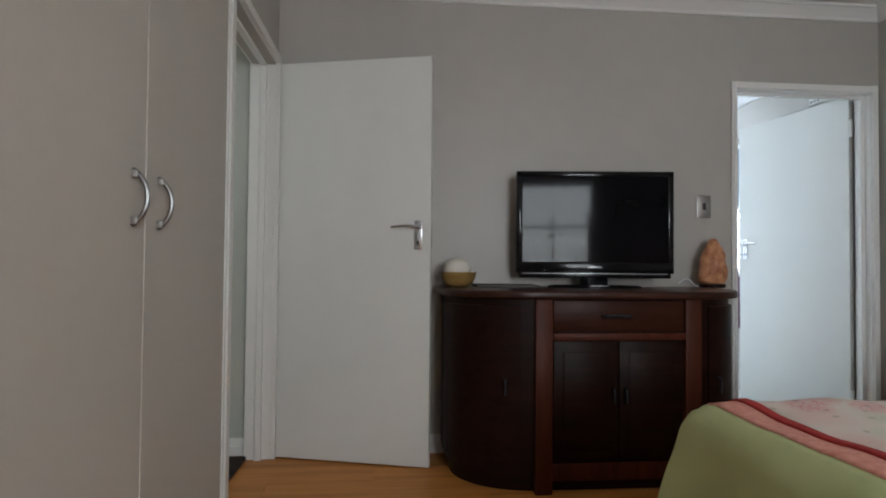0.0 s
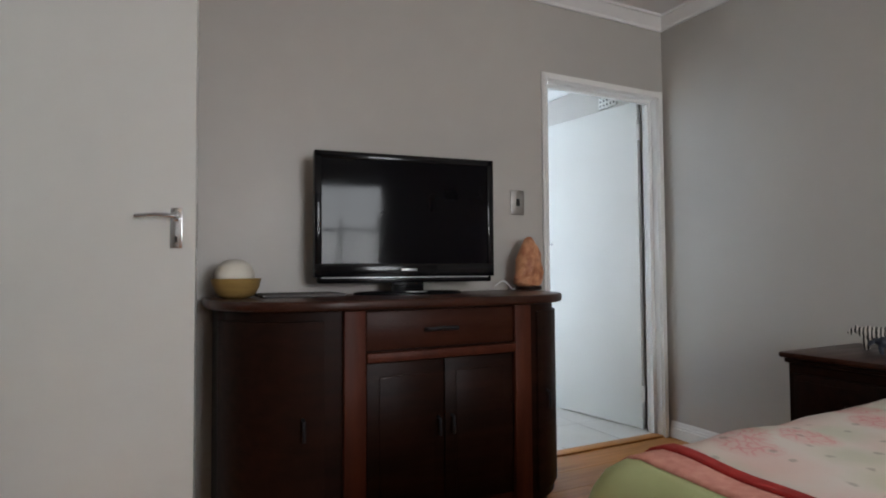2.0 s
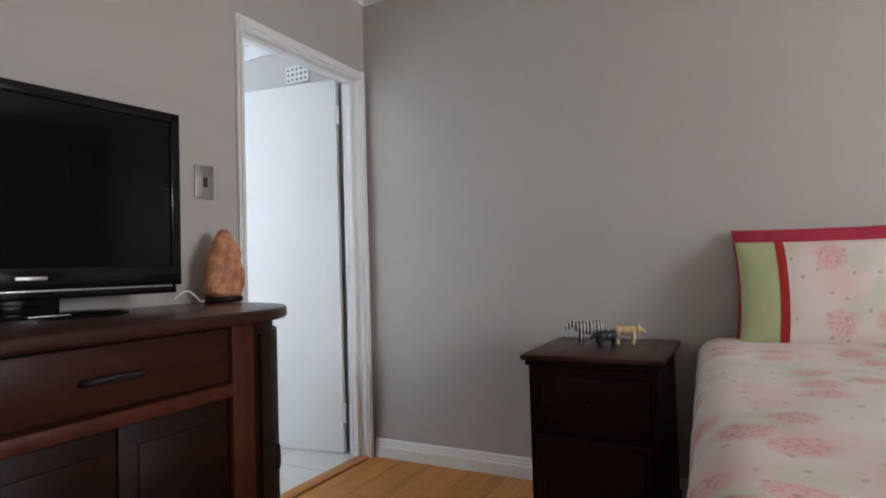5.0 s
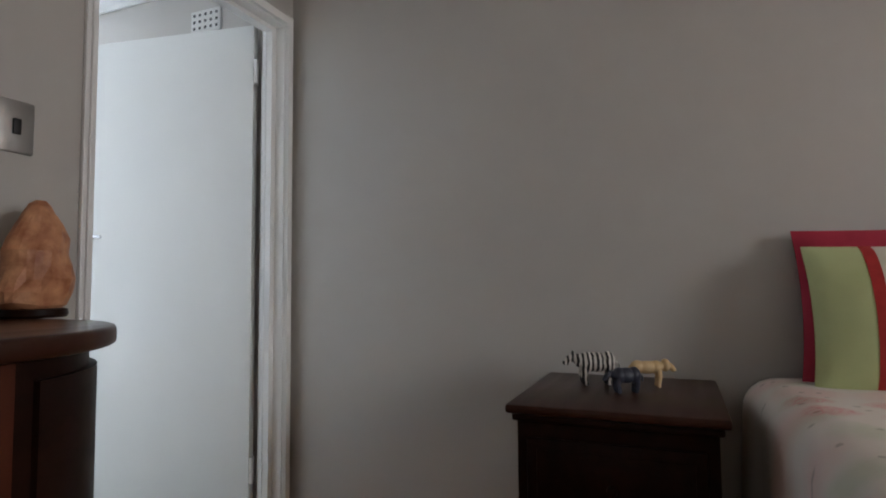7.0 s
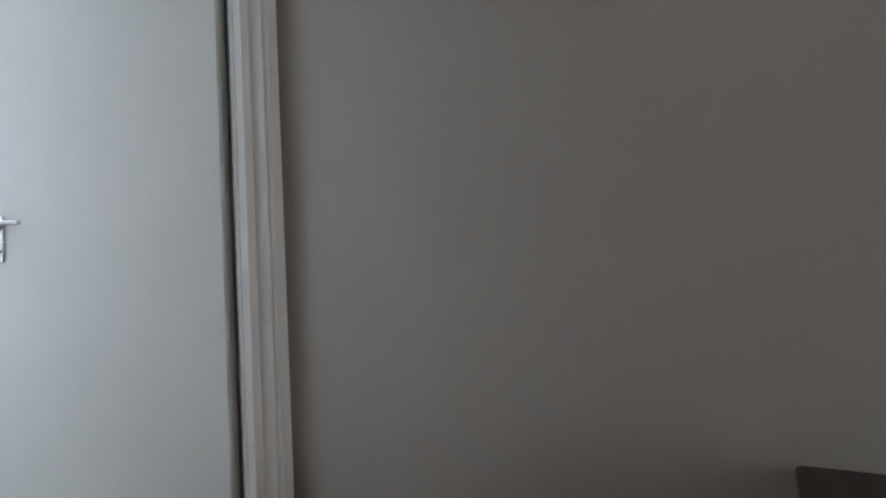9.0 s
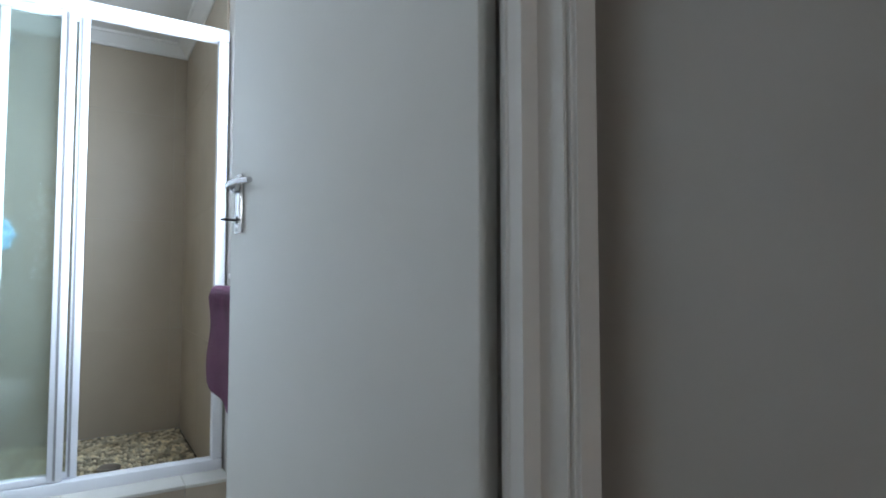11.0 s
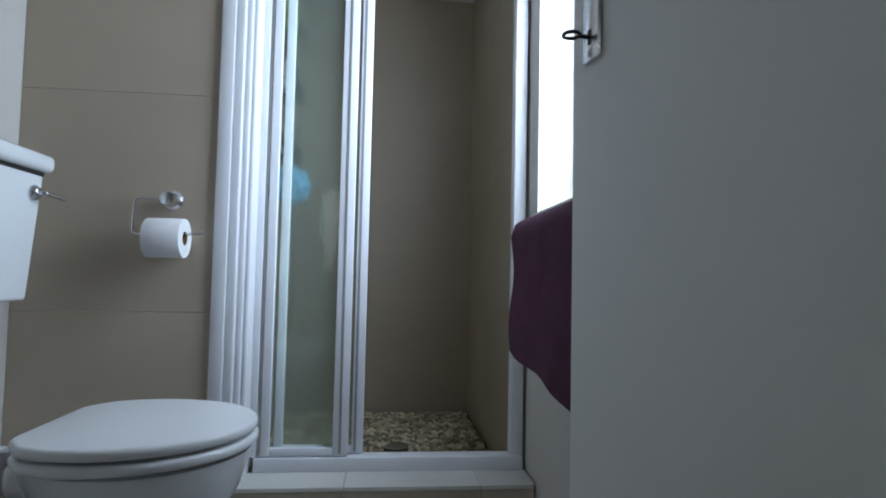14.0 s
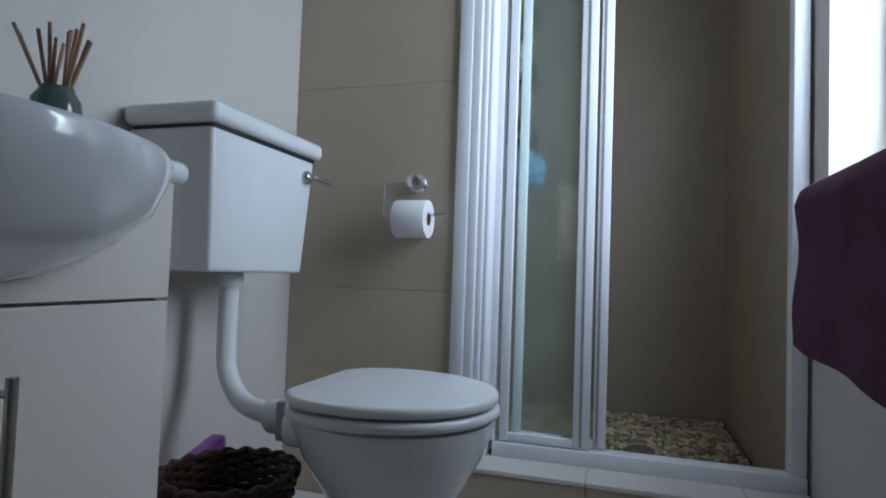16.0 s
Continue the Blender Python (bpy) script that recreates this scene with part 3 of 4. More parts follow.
def salt_lamp():
    e = thing("salt_lamp", Matrix.Translation((1.733, 3.285, .889)), "orange rock salt lamp on a dark wooden base", "lamp")
    part("base", lathe([(.062, 0), (.066, .006), (.064, .018), (.058, .02)], 24), M_dark, e)
    bm = lathe([(.055, .018), (.074, .03), (.080, .055), (.078, .085), (.075, .115), (.069, .145), (.061, .175), (.050, .205), (.038, .232), (.022, .254), (.006, .262)], 30, 1, .82)
    for v in bm.verts:
        k = noise.noise(v.co * 16) * .014 + noise.noise(v.co * 48) * .006
        v.co += Vector((v.co.x, v.co.y, 0)).normalized() * k + Vector((.012 * (v.co.z / .26) - .004, 0, k * .5))
    part("crystal", bm, M_salt, e, smooth=False)
    part("flex", tube(smooth_path([(-.05, .03, .012), (-.075, .03, .006), (-.10, .035, .03), (-.125, .045, .045), (-.16, .06, .02)], 5), .003, 6), M_plastic, e, "thin white flex")


salt_lamp()


def bowl():
    e = thing("wooden_bowl", Matrix.Translation((.345, 3.215, .889)), "round olive-coloured bowl on the sideboard", "bowl")
    part("shell", lathe([(.045, 0), (.068, .012), (.084, .04), (.092, .074), (.087, .075), (.078, .045), (.05, .015), (.01, .012)], 28), M_bowl, e)
    c = thing("candle_ball", Matrix.Translation((.340, 3.215, .905)), "pale round wax ball lying in the bowl", "candle")
    part("ball", turned(lathe([(.004, 0), (.045, .014), (.07, .045), (.073, .075), (.06, .108), (.035, .126), (.004, .132)], 24), Matrix()), M_wax, c)


bowl()
# thin grey slab that imitates the television's reflection in the polished top
rn = thing("top_reflection_slab", Matrix.Translation((.53, 3.24, .8895)), "thin dark grey slab standing in for a reflection on the sideboard top", "runner")
bm = box(-.10, -.11, 0, .22, .11, .012, .005)
part("cloth", bm, M_topreflect, rn)


# ---- bedroom: bedside cabinet and figurines ----
def nightstand():
    e = thing("bedside_cabinet", Matrix.Translation((2.25, 1.85, 0)), "dark mahogany bedside cabinet with drawers beside the bed", "bedside cabinet")
    part("top", box(0, 0, .641, .54, .50, .664, .008), M_top, e)
    part("moulding", box(.014, .014, .622, .54, .486, .643, .006), M_dark, e)
    part("body", box(.028, .025, .05, .54, .475, .624, .002), M_dark, e, smooth=False)
    part("plinth", box(.02, .018, 0, .54, .482, .06, .006), M_dark, e)
    for z0, z1 in ((.395, .585), (.085, .375)):
        d = part("drawer", box(.014, .05, z0, .03, .45, z1, .005), M_dark, e)
        part("panel", box(.010, .075, z0 + .025, .016, .425, z1 - .025, .003), M_dark, d)
        part("knob", turned(lathe([(.006, 0), (.006, .01), (.013, .018), (.011, .026), (.004, .029)], 14), Matrix.Translation((.012, .25, (z0 + z1) / 2)) @ Matrix.Rotation(radians(-90), 4, "Y")), M_dark, d)


nightstand()


def figurine(name, m, mat, size, label, category, neck, bulk, mane=False):
    """A four-legged toy animal that looks along +y, as one mesh."""
    bm = ellipsoid((0, 0, .60), (.17 * bulk, .34, .19 * bulk))
    bm = ellipsoid((0, .22, .60), (.165 * bulk, .20, .20 * bulk), bm)
    bm = ellipsoid((0, -.26, .61), (.165 * bulk, .20, .20 * bulk), bm)
    for x in (-.09, .09):
        for y, k in ((.27, .05), (-.30, -.04)):
            bm = tube([(x, y, .55), (x, y + k * .5, .30), (x, y - k * .3, .04), (x, y + .02, 0)], .075 * bulk, 8, bm, .045 * bulk)
    hy, hz = .52 + .06 * neck, .62 + .30 * neck
    bm = tube([(0, .30, .62), (0, .42, .62 + .16 * neck), (0, hy - .04, hz)], .15 * bulk, 10, bm, .10)
    bm = ellipsoid((0, hy + .05, hz - .05), (.09, .18, .10), bm, rot=Matrix.Rotation(radians(-42), 4, "X"))
    bm = ellipsoid((0, hy + .15, hz - .16), (.07, .08, .07), bm)
    for x in (-.05, .05):
        bm = ellipsoid((x, hy - .02, hz + .10), (.02, .03, .06), bm, 8)
    if mane:
        bm = ellipsoid((0, hy - .06, hz - .02), (.18, .13, .20), bm)
    bm = tube([(0, -.44, .66), (0, -.52, .55), (0, -.54, .35)], .025, 6, bm, .03)
    bm.transform(Matrix.Diagonal((size, size, size * .86, 1)))
    ob = mesh_ob(name, bm, mat, True)
    ob.matrix_world = m
    return tagged(ob, label, category, "toy animals")


figurine("zebra_figurine", pose(2.60, 2.175, .664, 0, 0, 22), M_zebra, .124, "small black and white striped zebra figurine on bedside cabinet", "figurine", .42, 1.4)
figurine("dark_animal_figurine", pose(2.50, 2.085, .664, 0, 0, 30), M_hippo, .088, "small dark slate animal figurine on bedside cabinet", "figurine", .1, 1.45)
figurine("lion_figurine", pose(2.61, 2.035, .664, 0, 0, 200), M_lion, .105, "small tan lion figurine on bedside cabinet", "figurine", .22, 1.05, True)

# ---- bedroom: bed ----
BX0, BX1, BY0, BY1, BTOP = .71, 2.76, .10, 1.67, .69


def drape(d, r=.085, flare=.16):
    """How far out and down cloth lies that runs d past the start of a rounded edge."""
    if d <= 0:
        return 0.0, 0.0
    q = r * math.pi / 2
    if d < q:
        return r * math.sin(d / r), r * (1 - math.cos(d / r))
    return r + (d - q) * flare, r + (d - q) * .985


def cover_point(s, v):
    """s runs from the foot (negative: hanging) to the head, v from the south edge to the north edge."""
    fo, fd = drape(.085 - s)
    no, nd = drape(v - (BY1 - .085), .085, .03)
    so, sd = drape((BY0 + .085) - v)
    x = BX0 + .085 - fo if s < .085 else BX0 + s
    y = min(max(v, BY0 + .085), BY1 - .085) + no - so + (.11 * max(s, 0) / 2 if v > 1 else 0)
    down = (fd ** 3 + nd ** 3 + sd ** 3) ** (1 / 3)
    hang = max(0, down - .06)
    wave = math.sin(s * 17 + v * 3) * (nd + sd) * .05 + math.sin(v * 15 + 1) * fd * .05
    puff = .012 * noise.noise(Vector((x * 3.1, y * 3.3, 0))) + .006 * noise.noise(Vector((x * 9, y * 9, 2)))
    return Vector((x - (wave if fd > .05 else 0), y + (wave if nd > .05 else 0), max(BTOP - down + puff * (1 if hang == 0 else .4), .06)))


def cloth(s0, s1, v0, v1, ns, nv, lift=0.0):
    bm = bmesh.new()
    g = [[bm.verts.new(cover_point(s0 + (s1 - s0) * i / ns, v0 + (v1 - v0) * j / nv) + Vector((-lift * .6, 0, lift))) for j in range(nv + 1)] for i in range(ns + 1)]
    for i in range(ns):
        for j in range(nv):
            bm.faces.new((g[i][j], g[i + 1][j], g[i + 1][j + 1], g[i][j + 1]))
    bmesh.ops.recalc_face_normals(bm, faces=bm.faces[:])
    if sum(f.normal.z for f in bm.faces) < 0:
        bmesh.ops.reverse_faces(bm, faces=bm.faces[:])
    return bm


def bed():
    e = thing("bed", Matrix(), "double bed made up below the wall", "bed")
    part("base", box(BX0 + .03, BY0 + .03, .10, BX1, BY1 - .03, .36, .01), M_sheet, e)
    part("mattress", box(BX0 + .02, BY0 + .02, .362, BX1, BY1 - .02, .655, .05, seg=4), M_sheet, e)
    for x in (BX0 + .12, BX1 - .12):
        for y in (BY0 + .12, BY1 - .12):
            part("leg", turned(lathe([(.025, 0), (.03, .10)], 14), Matrix.Translation((x, y, 0))), M_black, e)
    def thick(ob):
        ob.modifiers.new("thickness", "SOLIDIFY").thickness = .006

    c = thing("duvet_cover", Matrix(), "rose-print duvet with sage green, pink and red border", "duvet")
    v0, v1 = BY0 - .36, BY1 + .36
    thick(part("floral_field", cloth(.135, BX1 - BX0, v0, v1, 70, 80), M_floral, c, "white cotton printed with pink roses"))
    thick(part("green_border", cloth(-.40, .06, v0, v1, 24, 80), M_green, c, "sage green cotton border"))
    thick(part("pink_band", cloth(.056, .118, v0, v1, 5, 80, .002), M_pinkband, c, "pink cotton band"))
    thick(part("red_piping", cloth(.114, .140, v0, v1, 3, 80, .007), M_redband, c, "ruffled red piping"))


bed()


def pillow_bm(w, h, th, u0=0.0, u1=1.0, nu=24, nv=20, puff=1.0):
    """Cushion in the y-z plane, thick along x; u0 to u1 cuts a slice of its width."""
    bm = bmesh.new()
    for side in (1, -1):
        g = []
        for i in range(nu + 1):
            u = u0 + (u1 - u0) * i / nu
            row = []
            for j in range(nv + 1):
                v = j / nv
                a, b = 2 * u - 1, 2 * v - 1
                t = th / 2 * (max(0, 1 - abs(a) ** 2.6) ** .55) * (max(0, 1 - abs(b) ** 2.4) ** .55)
                pinch = 1 - .035 * (1 - a * a)
                pin2 = 1 - .04 * (1 - b * b)
                wr = .004 * noise.noise(Vector((u * 9, v * 7, side))) * puff
                row.append(bm.verts.new((side * (t + .002) + wr, -a * w / 2 * pin2, b * h / 2 * pinch)))
            g.append(row)
        for i in range(nu):
            for j in range(nv):
                bm.faces.new((g[i][j], g[i + 1][j], g[i + 1][j + 1], g[i][j + 1]))
    bmesh.ops.remove_doubles(bm, verts=bm.verts[:], dist=.0005)
    bmesh.ops.recalc_face_normals(bm, faces=bm.faces[:])
    return bm


def pillows():
    for k, (y, dy) in enumerate(((1.255, 0), (.46, 0))):
        e = thing("floral_pillow", pose(2.660, y, .855, 0, 13, 0), "rose-print pillow with sage green flange and red stripe", "pillow", "pillows on the bed")
        part("green_flange", pillow_bm(.76, .40, .15, 0, .175, 8), M_green, e, "sage green flange")
        part("red_stripe", pillow_bm(.763, .403, .153, .17, .208, 3), M_redband, e, "red stripe")
        part("floral_panel", pillow_bm(.76, .40, .15, .204, 1.0, 24), M_floralp, e, "rose-print panel")
        b = thing("crimson_pillow", pose(2.735, y - .008, .882, 0, 9, 0), "crimson cotton pillow leaning against the wall", "pillow", "pillows on the bed")
        part("cushion", pillow_bm(.80, .44, .12), M_crimson, b)


pillows()

# bedroom window behind the walk
def window_unit(name, axis, a0, a1, z0, z1, p, label, transom, mullions):
    e = thing(name, Matrix(), label, "window", kind="structure")

    def bx(u0, w0, u1, w1, d0, d1, bev=.003):
        return box(u0, d0, w0, u1, d1, w1, bev) if axis == "x" else box(d0, u0, w0, d1, u1, w1, bev)
    f = .035
    for u0, w0, u1, w1 in ((a0, z0, a1, z0 + f), (a0, z1 - f, a1, z1), (a0, z0 + f, a0 + f, z1 - f), (a1 - f, z0 + f, a1, z1 - f)):
        part("window_frame", bx(u0, w0, u1, w1, p, p + .035), M_trim, e)
    zs = [z0 + f] + ([transom] if transom else []) + [z1 - f]
    us = [a0 + f] + mullions + [a1 - f]
    for t in ([transom] if transom else []):
        part("transom", bx(a0 + f, t - .017, a1 - f, t + .017, p + .002, p + .033), M_trim, e)
    for u in mullions:
        part("mullion", bx(u - .015, z0 + f, u + .015, z1 - f, p + .004, p + .031), M_trim, e)
    for za, zb in zip(zs, zs[1:]):
        for ua, ub in zip(us, us[1:]):
            g = part("pane", bx(ua + .008, za + .008, ub - .008, zb - .008, p + .014, p + .018, 0), M_glass, e, smooth=False)
            g.visible_shadow = False
    return e


window_unit("window_1", "x", .55, 1.55, .95, 2.1, YS - .08, "white framed bedroom window with a transom", 1.5, [1.05])

# ---- bathroom ----
w2 = window_unit("window_2", "y", 4.66, 5.38, .95, 2.04, XE + .13, "white steel bathroom window with decorative burglar bars", 1.47, [5.02])
for k in range(5):
    y = 4.75 + .13 * k
    zs = [1.0 + .95 * i / 20 for i in range(21)]
    part("burglar_bar", tube([(XE + .118, y + .035 * math.sin((z - 1) * 13 + k), z) for z in zs], .005, 6), M_iron, w2)
tagged(mesh_ob("window_sill", box(XE - .012, 4.645, .945, XE + .13, 5.385, .966, .004), M_trim, True), "white tiled window sill", "sill", kind="structure")

# air brick
vb = thing("air_vent", Matrix.Translation((XE + .008, 3.87, 2.14)), "white pierced air brick high on the wall", "vent")
part("plate", box(-.012, -.085, -.052, 0, .085, .052, .004), M_trim, vb)
for i in range(5):
    for j in range(3):
        part("hole", box(-.0135, -.064 + i * .032 - .006, -.03 + j * .03 - .006, -.0115, -.064 + i * .032 + .006, -.03 + j * .03 + .006), M_black, vb, smooth=False)


def shower_screen():
    e = thing("shower_screen", Matrix(), "white aluminium sliding shower screen with misted glass", "shower screen")
    part("bottom_rail", box(1.965, 5.485, .155, XE - .002, 5.545, .2, .004), M_alu, e)
    part("top_rail", box(1.965, 5.485, 1.965, XE - .002, 5.545, 2.015, .004), M_alu, e)
    part("side_rail", box(2.768, 5.49, .2, XE - .002, 5.54, 1.965, .004), M_alu, e)
    part("side_rail", box(1.950, 5.487, .2, 1.972, 5.543, 1.965, .004), M_alu, e)
    for k, (x0, x1, y) in enumerate(((1.985, 2.252, 5.502), (2.02, 2.297, 5.528))):
        p = part("sliding_panel", box(x0 + .02, y - .002, .225, x1 - .03, y + .002, 1.94), M_shglass, e, "misted shower glass", False)
        p.visible_shadow = False
        part("stile", box(x0, y - .012, .203, x0 + .026, y + .012, 1.963, .003), M_alu, p)
        part("stile", box(x1 - (.048 if k == 0 else .036), y - .012, .203, x1, y + .012, 1.963, .003), M_alu, p)
        part("stile_groove", box(x1 - .03, y - .0135, .21, x1 - .022, y - .0115, 1.955), M_silver, p)
        part("panel_rail", box(x0 + .026, y - .010, .203, x1 - .036, y + .010, .228, .003), M_alu, p)
        part("panel_rail", box(x0 + .026, y - .010, 1.938, x1 - .036, y + .010, 1.963, .003), M_alu, p)


shower_screen()

# white trims at the end of the tiled wall
tr = box(1.852, YT - .012, .157, 1.892, YT + .05, BCEIL, .004)
for x0, y0, x1, y1 in ((1.892, YT - .004, 1.920, YT + .06), (1.920, YT + .010, 1.938, YT + .09), (1.938, YT + .022, 1.952, YT + .15)):
    tr = box(x0, y0, .157, x1, y1, BCEIL, .006, tr, 3)
tagged(mesh_ob("shower_jamb", tr, M_alu, True), "white ribbed jamb between tiled wall and shower", "jamb", kind="structure")

# shower kit
hd = thing("wall_shower", Matrix.Translation((1.85, 6.3, 2.12)), "chrome wall shower with a short arm", "shower")
part("arm", tube(smooth_path([(-.01, 0, .02), (.05, 0, .03), (.09, 0, .01), (.115, 0, -.03)], 5), .009, 10), M_chrome, hd)
part("rose", turned(lathe([(.012, .05), (.018, .03), (.045, .005), (.047, 0), (.04, -.004)], 20), Matrix.Translation((.12, 0, -.07)) @ Matrix.Rotation(radians(-20), 4, "Y")), M_chrome, hd)

cd = thing("shower_caddy", Matrix.Translation((1.852, 6.2, 1.25)), "dark wire caddy hanging on the shower wall", "caddy")
for y in (-.10, .10):
    part("upright", tube([(.012, y, 0), (.012, y, .72)], .004, 6), M_caddy, cd)
for z in (.02, .30, .56):
    bm = None
    for q in (0, .05):
        bm = tube([(.012, -.11, z + q), (.11, -.11, z + q), (.11, .11, z + q), (.012, .11, z + q)], .003, 6, bm)
    for y in (-.07, -.035, 0, .035, .07):
        bm = tube([(.012, y, z), (.11, y, z), (.11, y, z + .05)], .002, 5, bm)
    part("basket", bm, M_caddy, cd)
bprof = [(.028, 0), (.034, .01), (.034, .14), (.026, .165), (.012, .175), (.012, .20)]
for y, z, mt, s, lb in ((-.05, .563, M_lime, 1.05, "green shampoo bottle in the wire caddy"), (.04, .563, M_lime, .9, "green shampoo bottle in the wire caddy"), (-.04, .303, M_plastic, .8, "white shampoo bottle in the wire caddy"), (.045, .303, M_hippo, .95, "dark shampoo bottle in the wire caddy"), (.0, .023, M_caddy, .7, "black soap bottle in the wire caddy")):
    b = thing("bottle", Matrix.Translation((1.852 + .062, 6.2 + y, 1.25 + z)) @ Matrix.Scale(s, 4), lb, "bottle", "bottles in the shower")
    part("flask", lathe(bprof, 18, 1, .7), mt, b)
    part("cap", turned(lathe([(.015, 0), (.015, .03), (.011, .034)], 14), Matrix.Translation((0, 0, .196))), M_black, b)
lf = thing("bath_sponge", Matrix.Translation((1.95, 6.1, 1.14)), "pale blue mesh bath sponge hanging in shower", "sponge")
bm = bmesh.new()
bmesh.ops.create_icosphere(bm, subdivisions=4, radius=.075)
for v in bm.verts:
    v.co *= 1 + .28 * noise.noise(v.co * 45) + .12 * noise.noise(v.co * 110)
part("mesh_ball", bm, M_loofah, lf, smooth=False)
part("loop", tube([(0, 0, .05), (-.03, 0, .14), (-.095, 0, .2)], .003, 6), M_plastic, lf)
dn = thing("shower_drain", Matrix.Translation((2.42, 6.07, .062)), "round dark metal drain in pebble floor", "drain")
part("cover", lathe([(.05, 0), (.05, .006), (.044, .009), (.01, .007)], 24), M_nickel, dn)

# towel on its rail
rl = thing("towel_rail", Matrix.Translation((2.72, 4.86, .905)), "chrome towel rail below the window", "towel rail")
part("bar", tube([(0, -.36, 0), (0, .30, 0)], .008, 12), M_chrome, rl)
for y in (-.34, .28):
    part("bracket", tube([(0, y, 0), (.098, y, 0)], .009, 10), M_chrome, rl)


def towel():
    e = thing("bath_towel", Matrix.Translation((2.72, 4.86, .905)), "plum terry towel folded over the rail", "towel")
    bm = bmesh.new()
    prof = [(-.028, -.325)] + [(-.026 - .006 * math.sin(i * .7), -.325 + .30 * i / 10) for i in range(1, 11)] + [(-.019, .006), (-.008, .016), (.008, .016), (.02, .004)] + [(.024, -.02 - .27 * i / 6) for i in range(7)]
    n = 30
    g = []
    for i in range(n + 1):
        y = -.36 + .675 * i / n
        row = []
        for k, (x, z) in enumerate(prof):
            hang = max(0, -z) / .325
            sag = -.055 * (1 - i / n) * hang if x < 0 else 0
            wv = .005 * math.sin(y * 21 + 1) * hang
            row.append(bm.verts.new((x + wv - .012 * hang, y - .025 * hang * (i / n), z + sag + .004 * hang * math.cos(y * 9))))
        g.append(row)
    for i in range(n):
        for k in range(len(prof) - 1):
            bm.faces.new((g[i][k], g[i + 1][k], g[i + 1][k + 1], g[i][k + 1]))
    bmesh.ops.recalc_face_normals(bm, faces=bm.faces[:])
    bmesh.ops.solidify(bm, geom=bm.faces[:], thickness=.008)
    part("terry_cloth", bm, M_towel, e)


towel()


# toilet
def toilet():
    e = thing("toilet", Matrix.Translation((1.90, 4.845, 0)), "white porcelain toilet with closed lid", "toilet")
    bm = lathe([(.105, 0), (.11, .015), (.098, .05), (.09, .12), (.10, .20), (.135, .28), (.172, .345), (.19, .40), (.192, .42), (.178, .424)], 36, 1.0, 1.0)
    for v in bm.verts:
        v.co.x *= 1.02 if v.co.x > 0 else 1.12
    part("pan", bm, M_porc, e, "white porcelain pan")
    part("back_ledge", box(-.215, -.10, .35, -.11, .10, .422, .025, seg=4), M_porc, e)
    part("inlet", turned(lathe([(.036, 0), (.04, .01), (.04, .05), (.034, .06)], 18), Matrix.Translation((-.235, -.0, .385)) @ Matrix.Rotation(radians(-90), 4, "Y")), M_porc, e)

    def oval(k, back):
        """D-shaped outline: a round front and sides that taper to a straight back."""
        pts = [(.24 * k * math.cos(a) - .032, .205 * k * math.sin(a)) for a in [math.pi * (i / 40 - .5) for i in range(41)]]
        return pts + [(-.09, .200 * k), (-.14, .180 * k), (-back, .135 * k), (-back - .006, .115 * k), (-back - .006, -.115 * k), (-back, -.135 * k), (-.14, -.180 * k), (-.09, -.200 * k)]
    part("seat", prism(oval(1.0, .176), .427, .447, .008), M_plastic, e, "white seat ring")
    part("lid", prism(oval(.99, .177), .452, .474, .009), M_plastic, e, "closed white lid")
    for y in (-.07, .07):
        part("hinge", turned(lathe([(.012, 0), (.012, .03), (.009, .034)], 12), Matrix.Translation((-.195, y, .424))), M_plastic, e)
    c = thing("cistern", Matrix.Translation((XBW, 4.92, 0)), "white porcelain cistern with chrome flush lever on wall", "cistern")
    bm = box(.005, -.205, .69, .225, .205, .994, .010, seg=4)
    for v in bm.verts:
        k = (v.co.z - .69) / .304
        v.co.y *= .88 + .12 * k
        if v.co.x > .1:
            v.co.x += -.012 * (1 - k)
    part("tank", bm, M_porc, c)
    part("lid", box(.003, -.222, .998, .243, .222, 1.042, .016, seg=4), M_porc, c)
    # black strip that paints the thin shadow between tank and lid
    part("lid_shadow_strip", box(.02, -.2025, .988, .2245, .2025, .9995), M_black, c, "black strip standing in for the shadow below the lid", False)
    lv = part("flush_lever", tube(smooth_path([(.225, .165, .945), (.245, .165, .945), (.252, .175, .944), (.255, .235, .940)], 5), .006, 10), M_chrome, c, "chrome flush lever")
    part("boss", turned(lathe([(.018, 0), (.018, .008), (.012, .016), (.005, .018)], 18), Matrix.Translation((.222, .165, .945)) @ Matrix.Rotation(radians(90), 4, "Y")), M_chrome, lv)
    part("flush_pipe", tube(smooth_path([(.12, .01, .70), (.12, .01, .60), (.12, .01, .53), (.135, 0, .45), (.20, -.03, .395), (.30, -.07, .385), (.375, -.075, .385)], 6), .023, 14), M_plastic, c, "white flush pipe")
    part("pipe_connector", box(.345, -.118, .343, .368, -.032, .427, .006), M_collar, c, "grey plastic pan connector")
    part("pipe_nut", turned(lathe([(.031, .655), (.033, .66), (.033, .685), (.028, .69)], 12), Matrix.Translation((.12, .01, 0))), M_plastic, c)


toilet()


